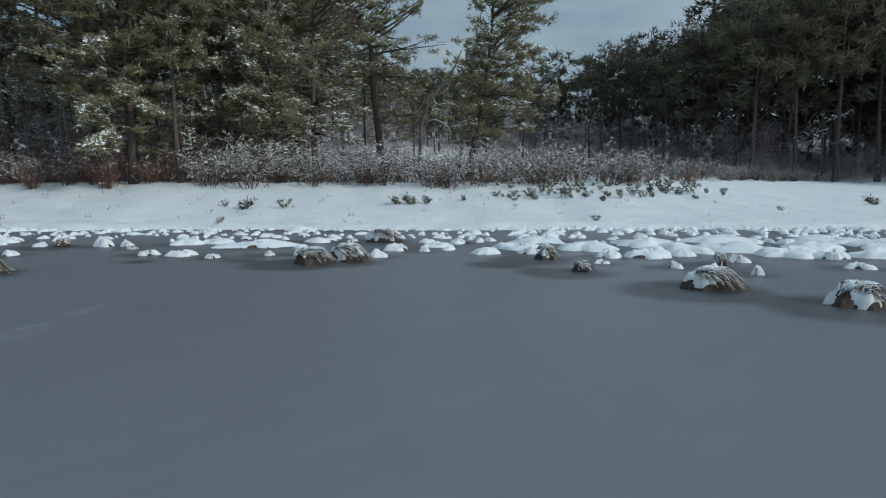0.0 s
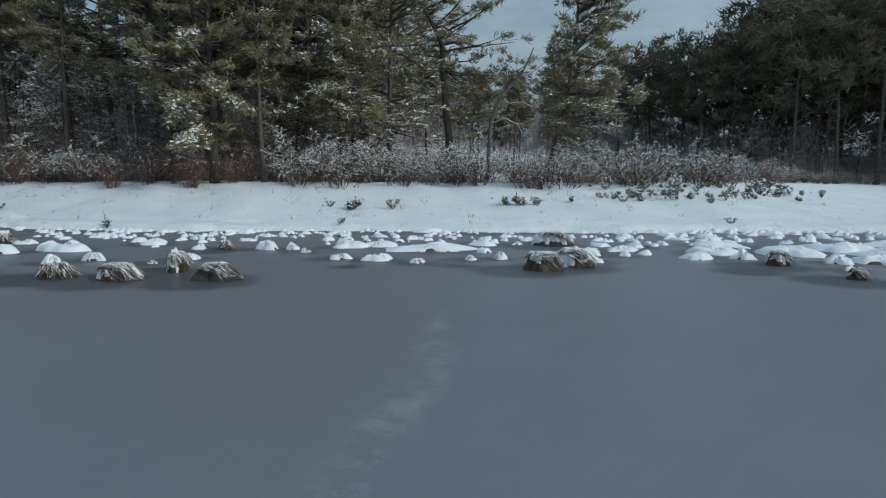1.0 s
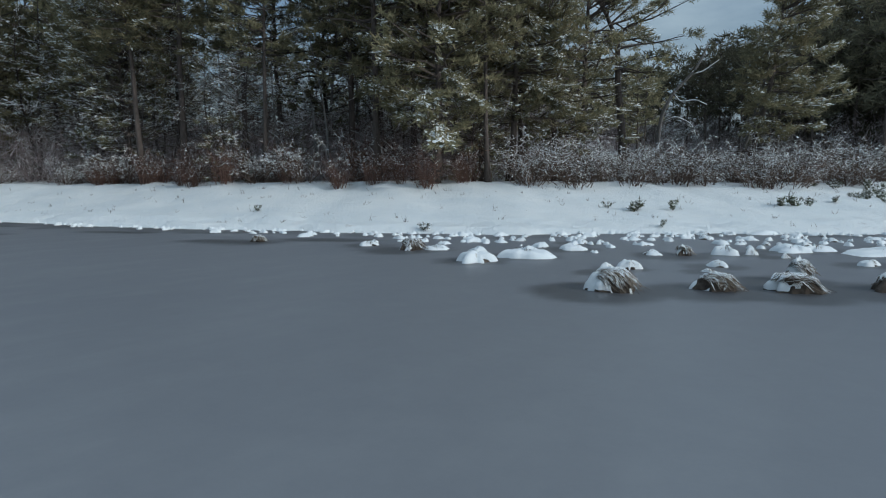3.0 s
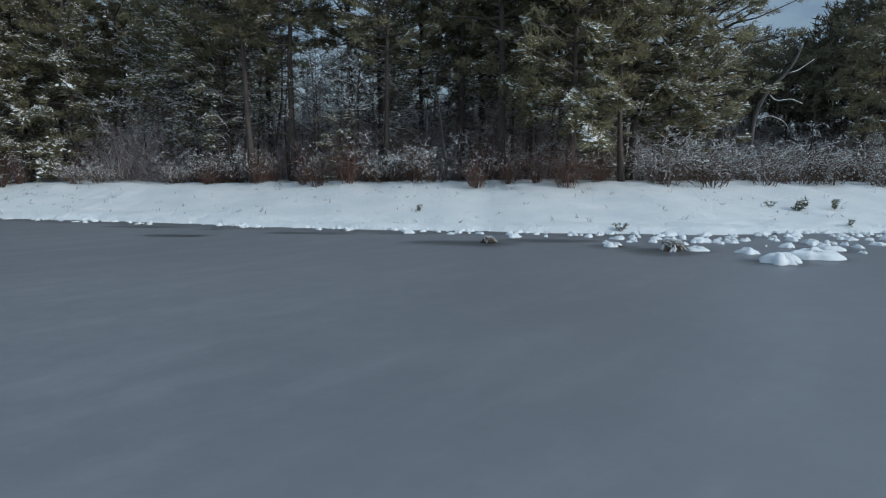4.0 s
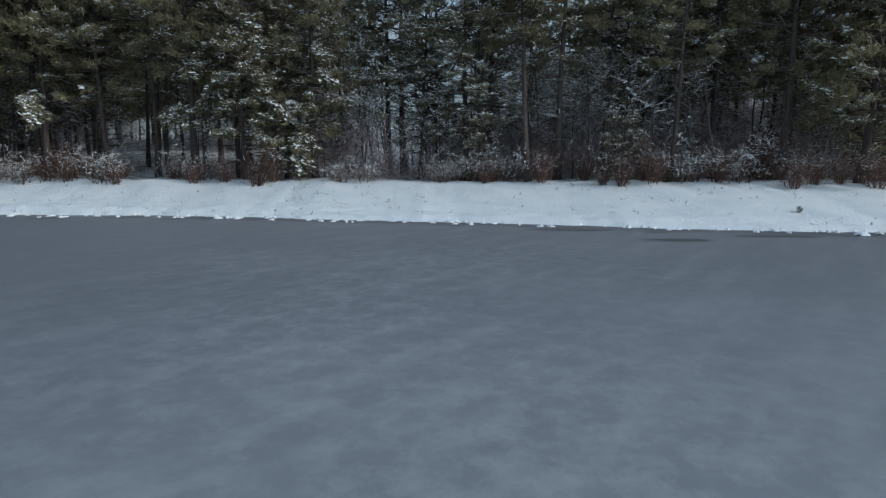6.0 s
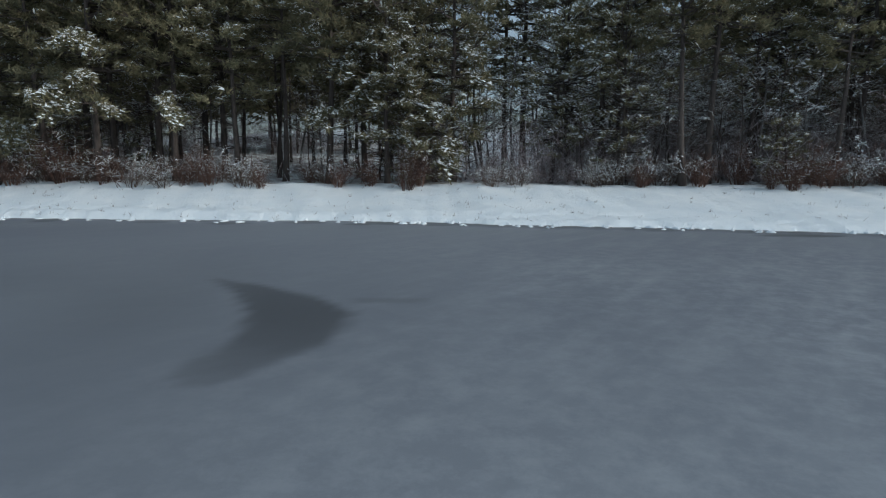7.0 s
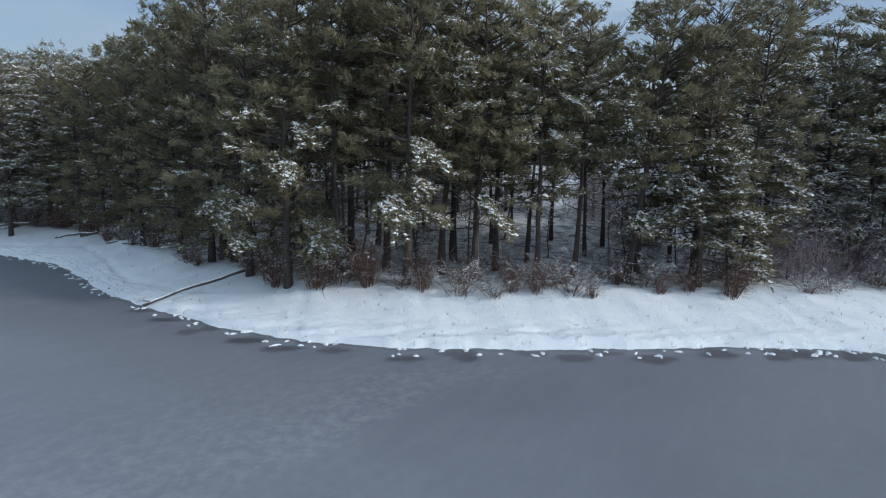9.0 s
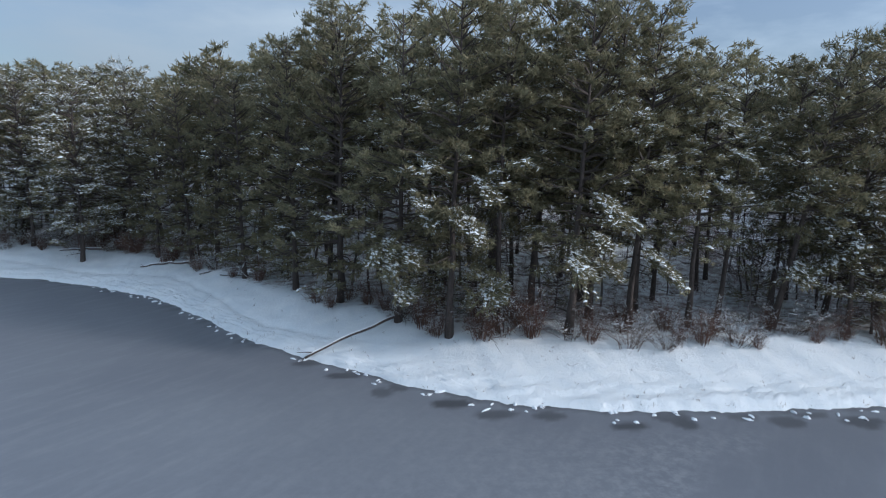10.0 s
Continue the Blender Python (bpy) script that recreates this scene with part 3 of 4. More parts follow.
def bare_tree(seed, height, girth, label, snow=0.5):
    """A leafless tree: forked limbs thinning to fine twigs, with snow along their upper sides."""
    r = np.random.RandomState(seed)
    root = tagged(new("bare_tree"), label, "bare tree", "leafless trees of the wood")
    stem, fine, tips, starts, ends = Soup(), Soup(), [], [], []
    line = stem_line(r, height, r.normal(0, 0.05, 2), r.normal(0, 0.03, 2), 8)
    k = np.linspace(0, 1, 8)
    stem.tube(line, girth * (1 - 0.93 * k), 6)
    v, f = stem.arrays()
    part("trunk", v, f, PALE_BARK if seed % 2 else BARK, root, smooth=True)

    def grow(p, d, length, radius, level):
        q1 = p + d * length * 0.5 + r.normal(0, 0.05 * length, 3)
        q2 = q1 + unit(d + r.normal(0, 0.25, 3) + (0, 0, 0.15)) * length * 0.5
        if level == 2:
            fine.tube([p, q1, q2], [radius, radius * 0.7, radius * 0.35], 3)
        else:
            starts.append(p)
            ends.append(q2)
        tips.append((q1, q2, radius))
        if level:
            for _ in range(4 if level > 1 else 5):
                t = r.uniform(0.25, 1.0)
                grow(p + (q2 - p) * t, unit(d * 0.7 + r.normal(0, 0.6, 3) * (1, 1, 0.6)), length * r.uniform(0.35, 0.6), radius * 0.5, level - 1)

    for _ in range(int(height * 1.7)):
        z = height * r.uniform(0.22, 0.98)
        p = np.array([np.interp(z, line[:, 2], line[:, c]) for c in range(3)])
        a = r.uniform(0, 6.283)
        grow(p, unit(np.array([math.cos(a), math.sin(a), r.uniform(0.0, 0.7)])), (height - z) * 0.35 + 0.7, 0.022, 2)
    fine.add(*slips(np.array(starts), np.array(ends), r, 0.009))
    v, f = fine.arrays()
    tagged(part("branchwork", v, f, GREY_TWIG, root), kind="stuff")
    lumps = np.array([(a + b) / 2 for a, b, c in tips if r.rand() < snow * (1.2 if c > 0.015 else 0.3)])
    coat = Soup()
    lined = r.rand(len(starts)) < 0.7
    coat.add(*slips(np.array(starts)[lined] + (0, 0, 0.012), np.array(ends)[lined] + (0, 0, 0.012), r, 0.012))
    v, f = pads(r, lumps + (0, 0, 0.03), r.uniform(0.05, 0.13, len(lumps)), r.normal(0, 0.2, (len(lumps), 2)), 4)
    coat.add(v, f.tolist())
    v, f = coat.arrays()
    tagged(part("snow", v, f, BRANCH_SNOW, root, "snow along the branches"), kind="stuff")
    return root


def joined(name, label, category, placements, kind="stuff"):
    """One object out of many models: what stands too far back to be told apart."""
    groups, mats = {}, []
    for model, m in placements:
        turn, shift = np.array(m.to_3x3()), np.array(m.translation)
        for piece in model.children:
            me = piece.data
            v = np.empty(len(me.vertices) * 3)
            me.vertices.foreach_get("co", v)
            start, loops = np.empty(len(me.polygons), dtype=int), np.empty(len(me.loops), dtype=int)
            me.polygons.foreach_get("loop_start", start)
            me.loops.foreach_get("vertex_index", loops)
            groups.setdefault(me.materials[0], []).append((v.reshape(-1, 3) @ turn.T + shift, start, loops))
    vs, loops, starts, index, nv, nl = [], [], [], [], 0, 0
    for k, (mat, pieces) in enumerate(groups.items()):
        mats.append(mat)
        for v, start, loop in pieces:
            vs.append(v)
            loops.append(loop + nv)
            starts.append(start + nl)
            index.append(np.full(len(start), k))
            nv, nl = nv + len(v), nl + len(loop)
    vs, loops, starts, index = (np.concatenate(a) for a in (vs, loops, starts, index))
    me = bpy.data.meshes.new(name)
    me.vertices.add(len(vs))
    me.vertices.foreach_set("co", vs.ravel())
    me.loops.add(len(loops))
    me.loops.foreach_set("vertex_index", loops.astype(np.int32))
    me.polygons.add(len(starts))
    me.polygons.foreach_set("loop_start", starts.astype(np.int32))
    for mat in mats:
        me.materials.append(mat)
    me.polygons.foreach_set("material_index", index.astype(np.int32))
    me.update(calc_edges=True)
    return tagged(new(name, me), label, category, kind=kind)


FRONT = [
    pine(11, 16.0, 0.28, 3.0, 0.19, 1750, 0.27, 8, 0.42, "tall snow-dusted pine on the bank above the pond", width=0.125),
    pine(12, 17.0, 0.36, 2.8, 0.20, 1650, 0.27, 8, 0.28, "tall dark pine with a bare lower trunk in the wood", width=0.125),
    pine(13, 14.5, 0.22, 3.3, 0.17, 1750, 0.27, 8, 0.75, "broad pine with snow-laden sprays on the bank", width=0.125),
    pine(14, 15.5, 0.44, 2.6, 0.17, 1300, 0.27, 8, 0.32, "tall slim pine with a bare dark trunk in the wood", lean=(0.03, 0.02), width=0.125),
    pine(15, 16.5, 0.26, 3.2, 0.20, 1850, 0.27, 8, 0.24, "dense tall pine lightly dusted with snow", width=0.125),
    pine(16, 13.5, 0.14, 3.0, 0.15, 1650, 0.27, 8, 0.85, "pine with low branches heavy with snow", width=0.125),
    pine(17, 15.0, 0.16, 3.3, 0.17, 1450, 0.32, 7, 2.5, "pine whitened all over by snow", width=0.10),
    pine(18, 16.0, 0.07, 3.1, 0.18, 2000, 0.27, 8, 0.22, "dense dark pine branched down to the ground", width=0.125),
]
MID = [
    pine(21, 16.0, 0.42, 2.9, 0.15, 430, 0.44, 8, 0.45, "dark pine standing back in the snowy wood", sides=5, width=0.145, coarse=True),
    pine(22, 17.0, 0.50, 2.7, 0.16, 400, 0.44, 8, 0.30, "tall dark pine standing back in the snowy wood", sides=5, width=0.145, coarse=True),
    pine(23, 14.5, 0.36, 2.9, 0.14, 430, 0.44, 8, 0.62, "snow-dusted pine standing back in the wood", sides=5, width=0.145, coarse=True),
]
BACK = [pine(26 + k, 15.0 + k, 0.24, 3.3, 0.16, 170, 1.0, 8, 0.15, "dark pine deep in the wood", sides=4, width=0.14, coarse=True) for k in range(2)]
FAR = [
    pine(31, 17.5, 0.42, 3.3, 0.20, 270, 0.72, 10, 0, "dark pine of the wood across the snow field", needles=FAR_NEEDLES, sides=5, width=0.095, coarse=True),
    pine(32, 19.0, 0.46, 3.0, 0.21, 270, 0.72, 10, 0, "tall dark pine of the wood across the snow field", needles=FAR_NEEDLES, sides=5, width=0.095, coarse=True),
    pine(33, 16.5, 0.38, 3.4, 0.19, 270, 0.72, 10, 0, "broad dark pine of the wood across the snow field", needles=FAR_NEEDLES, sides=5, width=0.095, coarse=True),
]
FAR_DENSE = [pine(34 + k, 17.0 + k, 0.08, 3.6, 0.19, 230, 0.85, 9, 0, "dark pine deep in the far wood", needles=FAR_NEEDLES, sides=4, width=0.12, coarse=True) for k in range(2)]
TALL = [17.5, 19.0, 16.5]
YOUNG = [pine(36 + k, 5.5 + k, 0.05, 1.7, 0.07, 320, 0.28, 9, 0.8, "young pine with snowy branches under the tall trees", width=0.10) for k in range(2)]
LEAFLESS = [bare_tree(70 + k, 5.5 + 1.8 * k, 0.055 + 0.012 * k, "slender leafless tree dusted with snow in the wood") for k in range(4)]

rng = random.Random(7)
taken = []


def free(x, y, gap_to):
    return all((x - a) ** 2 + (y - b) ** 2 > gap_to ** 2 for a, b in taken)


def in_gap(x, y):
    """A ride through the wood, open to the sky."""
    return y > 27 and -45.6 + 0.075 * y < x < -45.2 + 0.25 * y


FRONT_TALL, MID_TALL = [16.0, 17.0, 14.5, 15.5, 16.5, 13.5, 15.0, 16.0], [16.0, 17.0, 14.5]


def thinned(x, share):
    """The stretch where bare trees stand between fewer pines."""
    return -43 < x < -21 and rng.random() < share


def wanted(x, depth):
    """How tall a tree grows there."""
    low, high = (17.0, 18.6) if -84 < x < -60 else (16.0, 17.4) if x < -58 else (14.2, 16.2)
    return rng.uniform(low, high) - (0.6 if x < -74 and depth < 3 else 1.4 if depth < 3 else 0)


def place(x, y, scale, tip=3.0):
    return pose(x, y, float(ground_z(x, y)) - 0.12, rng.uniform(-tip, tip), rng.uniform(-tip, tip), rng.uniform(0, 360)) @ Matrix.Diagonal((scale, scale, scale, 1))


# Pines at the wood's edge that can be told apart, with the ends of their snow-laden boughs.
def edge_pine(seed, x, y, height, clear, spread, girth, count, snow, label, goals=(), lean=(0.0, -0.03), one_sided=0.0):
    foot = np.array([x, y, float(ground_z(x, y)) - 0.12])
    tree = pine(seed, height, clear, spread, girth, count, 0.27, 8, snow, label, lean=lean, width=0.125, one_sided=one_sided, laden_at=[np.array(g) - foot for g in goals])
    tree.matrix_basis = pose(*foot)
    taken.append((x, y))


edge_pine(101, -11.9, 29.7, 15.5, 0.18, 2.9, 0.18, 1900, 0.55, "pine with drooping snow-laden boughs over the bushes",
          [(-10.0, 27.8, 7.2), (-9.6, 27.8, 5.0), (-10.6, 28.2, 8.5), (-10.9, 28.0, 5.8)])
edge_pine(102, -15.2, 26.7, 15.5, 0.14, 3.0, 0.19, 2200, 0.30, "dense dark pine with a few snow-laden boughs over the bank",
          [(-14.9, 23.4, 7.3), (-13.5, 25.3, 4.9), (-14.8, 23.7, 3.4), (-15.7, 24.0, 4.7), (-14.3, 24.6, 5.6)])
edge_pine(103, -18.1, 28.0, 16.0, 0.26, 2.9, 0.20, 1800, 0.30, "dark pine with one snowy bough at the wood's edge", [(-18.0, 25.9, 5.7), (-17.3, 26.4, 4.9)])
edge_pine(104, -42.0, 31.4, 15.5, 0.10, 2.8, 0.17, 2000, 0.45, "pine with low snow-laden boughs on the bank",
          [(-41.4, 30.1, 9.5), (-42.7, 29.6, 3.3), (-43.6, 28.9, 4.8), (-42.8, 29.3, 2.5), (-41.0, 29.6, 6.6), (-41.5, 29.4, 7.9)])
edge_pine(105, -45.4, 29.9, 14.5, 0.16, 2.5, 0.13, 1700, 0.75, "pine hung all over with snow-laden sprays on the bank",
          [(-44.6, 29.3, 8.3), (-46.0, 28.6, 8.5), (-43.5, 29.1, 5.1), (-46.5, 29.0, 6.3), (-44.3, 29.0, 3.5), (-47.3, 29.5, 5.5), (-45.0, 28.7, 7.0), (-44.4, 29.0, 6.2)])
edge_pine(106, -48.7, 31.6, 14.8, 0.36, 2.8, 0.19, 1500, 0.35, "tall pine with a thick trunk leaning towards the pond", [(-49.3, 29.6, 4.7), (-47.9, 29.6, 7.1), (-49.6, 29.9, 8.8)], (0.05, -0.16))
edge_pine(107, -53.6, 31.8, 14.6, 0.30, 2.6, 0.16, 1600, 0.80, "pine with a snowy top at the wood's edge", [(-54.2, 29.9, 13.9), (-53.6, 30.2, 12.4), (-52.6, 29.8, 10.6), (-53.3, 29.9, 8.8)])
edge_pine(108, -57.0, 31.8, 16.5, 0.34, 2.8, 0.18, 1700, 0.30, "tall dark pine with a straight bare trunk on the bank", [(-56.2, 28.8, 4.6), (-57.0, 30.0, 5.5)], (0.02, -0.04))
edge_pine(109, -60.7, 31.0, 17.0, 0.20, 3.0, 0.20, 2200, 0.28, "dense tall pine with drooping snow-laden lower boughs",
          [(-59.7, 28.2, 7.9), (-60.4, 27.9, 8.2), (-59.4, 29.5, 4.9), (-62.0, 27.9, 5.6), (-61.4, 28.0, 4.9), (-60.2, 28.6, 6.4)])
edge_pine(110, -66.8, 32.0, 17.0, 0.22, 3.0, 0.19, 2200, 0.22, "dense dark pine with a bright snowy bough", [(-66.3, 28.8, 6.9), (-67.4, 29.3, 7.3), (-65.6, 29.6, 8.8)])
edge_pine(111, -65.2, 31.4, 3.2, 0.45, 0.7, 0.05, 60, 0.8, "young pine with a round clump of snow on its top", [(-65.1, 30.7, 4.3), (-64.9, 31.0, 4.0), (-65.3, 30.9, 3.7)])
edge_pine(112, -69.3, 34.4, 16.5, 0.10, 3.0, 0.19, 2200, 0.30, "dense pine with snowy sprays drooping to the bank",
          [(-68.5, 30.4, 7.5), (-68.2, 30.3, 9.8), (-70.2, 31.6, 4.7), (-69.2, 31.8, 5.2), (-69.5, 31.9, 3.3), (-70.8, 32.0, 5.4)])
# Other trunks of the front rows: x, y, model, scale.
NAMED = [
    (-13.2, 30.0, 3, 1.0), (-12.8, 26.8, 3, 0.78), (-16.7, 30.0, 1, 0.95), (-19.1, 33.6, 4, 1.0), (-20.2, 31.2, 1, 0.98), (-23.8, 27.9, 3, 0.82), (-26.3, 31.2, 3, 1.0), (-28.9, 29.9, 1, 0.98),
    (-30.6, 28.8, 3, 0.98), (-32.1, 35.4, 1, 1.06), (-33.5, 33.1, 3, 1.04), (-35.1, 34.2, 6, 0.95), (-37.4, 36.7, 1, 1.08), (-38.4, 38.0, 1, 1.0), (-25.0, 33.0, 0, 0.98), (-22.9, 35.0, 6, 1.0),
    (-51.3, 32.6, 3, 0.92), (-55.3, 34.6, 4, 0.95), (-63.7, 35.4, 1, 1.10), (-61.7, 34.6, 4, 1.08), (-47.0, 33.9, 4, 0.88), (-44.0, 33.2, 6, 0.98), (-58.6, 33.5, 0, 1.06), (-64.2, 32.6, 3, 1.02), (-36.3, 33.4, 6, 0.80), (-33.0, 31.2, 6, 0.70),
]
NAMED_TOO = [
    (-72.6, 38.6, 7, 1.08), (-75.6, 42.0, 7, 1.0), (-79.6, 46.0, 7, 0.90), (-84.8, 52.0, 7, 0.88), (-88.6, 55.4, 7, 0.86), (-76.7, 48.5, 4, 1.0), (-83.0, 52.5, 4, 0.94),
    (-72.5, 41.5, 1, 1.08), (-57.5, 37.5, 4, 1.10), (-96.5, 59.5, 6, 1.0), (-91.5, 58.0, 6, 0.98), (-101.5, 61.5, 6, 1.02), (-106.0, 62.0, 5, 1.1), (-95.0, 56.2, 6, 1.0),
]
for x, y, model, scale in NAMED + NAMED_TOO:
    m = pose(x, y, float(ground_z(x, y)) - 0.12, rng.uniform(0, 5), rng.uniform(-2, 2)) @ pose(0, 0, 0, 0, 0, rng.uniform(0, 360)) @ Matrix.Diagonal((scale, scale, scale, 1))
    copy_thing(FRONT[model], m)
    taken.append((x, y))
# The rest of the front row, and the wood behind it.
x = -112.0
while x < -9:
    s = float(shore(x)) + float(np.interp(x, FOOT_X, FOOT_D))
    for depth in (2.2, 5.4):
        px, py = x + rng.uniform(-0.9, 0.9), s + depth + rng.uniform(-1.0, 1.6)
        if free(px, py, 2.9) and not in_gap(px, py) and not thinned(px, 0.75 if depth < 3 else 0.97):
            kind = rng.choice((6, 6, 2) if px < -86 else (2, 5, 6, 6, 2) if -51 < px < -33 else (0, 7, 7, 4, 1, 7, 4, 0) if px < -51 else (0, 1, 2, 5, 6, 2, 4))
            if depth < 3 or px < -90:
                copy_thing(FRONT[kind], place(px, py, wanted(px, depth) / FRONT_TALL[kind]))
            else:
                kind = rng.randrange(3)
                copy_thing(MID[kind], place(px, py, wanted(px, depth) / MID_TALL[kind]))
            taken.append((px, py))
    x += rng.uniform(3.0, 4.4)
for depth in (8.5, 12.5):
    x = -116.0
    while x < -10 - depth * 0.22:
        s = float(shore(x)) + float(np.interp(x, FOOT_X, FOOT_D))
        px, py = x + rng.uniform(-1, 1), s + depth + rng.uniform(-1.6, 1.6)
        if free(px, py, 2.6) and not in_gap(px, py) and not thinned(px, 0.97):
            kind = rng.randrange(3)
            copy_thing(MID[kind], place(px, py, wanted(px, depth) / MID_TALL[kind]))
            taken.append((px, py))
        x += rng.uniform(3.4, 5.0)
deep = []
for depth in (17.0, 23.0, 31.0, 42.0):
    x = -122.0
    while x < -8 - depth * 0.2:
        s = float(shore(x)) + float(np.interp(x, FOOT_X, FOOT_D))
        px, py = x + rng.uniform(-1.5, 1.5), s + depth + rng.uniform(-2, 2)
        if not in_gap(px, py) and not thinned(px, 0.86):
            deep.append(((MID if depth < 20 else BACK)[rng.randrange(2)], place(px, py, rng.uniform(0.8, 1.04) - (0.14 if -56 < px < -30 else 0))))
        x += rng.uniform(3.2, 5.4)
joined("deep_wood", "dark pines massed deep in the snowy wood", "wood", deep)
taken.append((-21.9, 30.1))
# Leafless saplings between the pines.
saplings = 0
while saplings < 150:
    px = rng.choice((rng.uniform(-112, -8), rng.uniform(-42, -14), rng.uniform(-44, -16), rng.uniform(-41, -31)))
    py = float(shore(px)) + float(np.interp(px, FOOT_X, FOOT_D)) + rng.uniform(2.5, 16)
    if free(px, py, 0.9) and not (in_gap(px, py) and rng.random() < 0.7):
        copy_thing(LEAFLESS[rng.randrange(4)], place(px, py, rng.uniform(0.75, 1.2), 5))
        taken.append((px, py))
        saplings += 1
young = 0
for _ in range(300):
    px = rng.uniform(-112, -10)
    py = float(shore(px)) + float(np.interp(px, FOOT_X, FOOT_D)) + rng.uniform(0.6, 9)
    if free(px, py, 1.4) and young < 24 and not -41 < px < -31 and (px > -46 or rng.random() < 0.25):
        young += 1
        copy_thing(YOUNG[rng.randrange(2)], place(px, py, rng.uniform(0.5, 1.1), 4))
        taken.append((px, py))
# The dark wood on the rise across the snow field.
far_edge, far_mass = [], []
for _ in range(1500):
    px, py = rng.choice((rng.uniform(-20, 64), rng.uniform(2, 34))), rng.uniform(36, 96)
    front = 74 + 5 * math.sin(px * 0.16) - max(0, px - 22) * 0.62 - max(0, 4 - px) * 0.5
    if py < max(front, 40) or not free(px, py, 3.6) or len(far_edge) + len(far_mass) > 215:
        continue
    # the treetops climb towards the east
    away, pick = math.hypot(px - 3.5, py), rng.randrange(3)
    top = 1.6 + away * float(np.interp((px - 3.5) / py, [-0.1, 0.06, 0.2, 0.3, 0.38, 0.5, 0.7], [0.185, 0.205, 0.23, 0.265, 0.305, 0.335, 0.36])) * rng.uniform(0.84, 1.0)
    size = min(max((top - float(ground_z(px, py))) / TALL[pick], 0.5), 1.3)
    if py < front + 7:
        far_edge.append((FAR[pick], place(px, py, size)))
    else:
        far_mass.append((FAR_DENSE[pick % 2], place(px, py, size)))
    taken.append((px, py))
for model, m in far_edge:
    copy_thing(model, m)
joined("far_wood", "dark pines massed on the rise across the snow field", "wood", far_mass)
thicket = []
for _ in range(34):
    px = rng.uniform(-18, 58)
    front = max(74 + 5 * math.sin(px * 0.16) - max(0, px - 22) * 0.62, 40)
    thicket.append((LEAFLESS[rng.randrange(2)], place(px, front + rng.uniform(-2, 10), rng.uniform(0.7, 1.3), 6)))
joined("thicket", "bare saplings along the edge of the far wood", "thicket", thicket)

def undergrowth(name, label, seed, spots):
    """Tangled bare brush too fine to tell apart: x, y, height of each clump."""
    r = np.random.RandomState(seed)
    a, b = [], []
    for x, y, high in spots:
        n = int(14 + 9 * high)
        foot = np.array([x, y, float(ground_z(x, y))])
        base = foot + r.normal(0, 0.75, (n, 3)) * (1, 1, 0) + np.outer(high * r.uniform(0, 0.8, n) ** 1.4, (0, 0, 1.0))
        a.append(base)
        b.append(base + unit(r.normal(0, 0.6, (n, 3)) * (1, 1, 0.5) + (0, 0, 0.6)) * r.uniform(0.5, 1.5, (n, 1)) * (0.5 + 0.14 * high))
    v, f = slips(np.concatenate(a), np.concatenate(b), r, 0.016)
    tagged(part(name, v, f, BRUSH), label, "undergrowth", kind="stuff")


clumps = []
for _ in range(1650):
    px = rng.choice((rng.uniform(-114, -6), rng.uniform(-44, -14)))
    depth = rng.uniform(2.0, 26)
    py = float(shore(px)) + float(np.interp(px, FOOT_X, FOOT_D)) + depth
    if px < -44 and depth > 15:
        py += rng.uniform(0, 14)
    if in_gap(px, py) and depth > 4:
        continue
    clumps.append((px, py, rng.uniform(1.2, 4.2) + 0.1 * depth if -44 < px < -12 else rng.uniform(3.0, 8.5) if depth > 15 else rng.uniform(0.5, 1.5)))
undergrowth("undergrowth", "grey-brown tangle of bare brush dusted with snow between the trunks", 81, clumps)
clumps = []
for _ in range(680):
    px = rng.choice((rng.uniform(-18, 62), rng.uniform(0, 30)))
    front = max(74 + 5 * math.sin(px * 0.16) - max(0, px - 22) * 0.62, 40)
    back = rng.uniform(-3, 20)
    clumps.append((px, front + back, rng.uniform(1.2, 4.0) if back < 3 else rng.uniform(3.0, 9.0)))
undergrowth("far_undergrowth", "grey-brown bare brush along the far wood's edge", 82, clumps)

# Pines at the end of the point, which stand against the sky.
LEANING = pine(41, 14.5, 0.36, 3.3, 0.26, 1300, 0.26, 10, 1.1, "crooked dark pine with snow-laden boughs at the wood's edge", shape=0.35, one_sided=0.25,
               line=[(0.2, 0, -0.2), (0.1, 0, 2.6), (-0.25, 0.1, 5.6), (-0.35, 0.1, 8.0), (-1.0, 0, 9.4), (-1.8, 0, 10.8), (-2.0, 0, 14.5)],
               boughs=[(8.3, 0.1, 4.2, False, 0.3), (9.0, -0.3, 3.8, False, 0.3), (10.2, 0.3, 3.4, False, 0.3)])
copy_thing(LEANING, pose(-5.5, 35.8, float(ground_z(-5.5, 35.8)) - 0.1))
SLANTED = pine(42, 13.5, 0.16, 2.0, 0.16, 2500, 0.25, 9, 0.8, "slender pine leaning over snowy bushes", one_sided=0.6, shape=0.8, tip=2.0, width=0.11,
               line=[(0, 0, -0.2), (0.5, 0, 2.2), (1.1, 0, 5.0), (1.4, 0, 8.0), (1.5, 0, 10.5), (1.5, 0, 13.5)])
copy_thing(SLANTED, pose(0.15, 32.6, float(ground_z(0.15, 32.6)) - 0.1))
SECOND = pine(43, 9.5, 0.40, 1.7, 0.10, 500, 0.28, 12, 0.35, "thin pale-stemmed pine beside a leaning one", bark=PALE_BARK, lean=(0.22, 0.0), one_sided=0.4)
copy_thing(SECOND, pose(0.1, 33.4, float(ground_z(0.1, 33.4)) - 0.1))
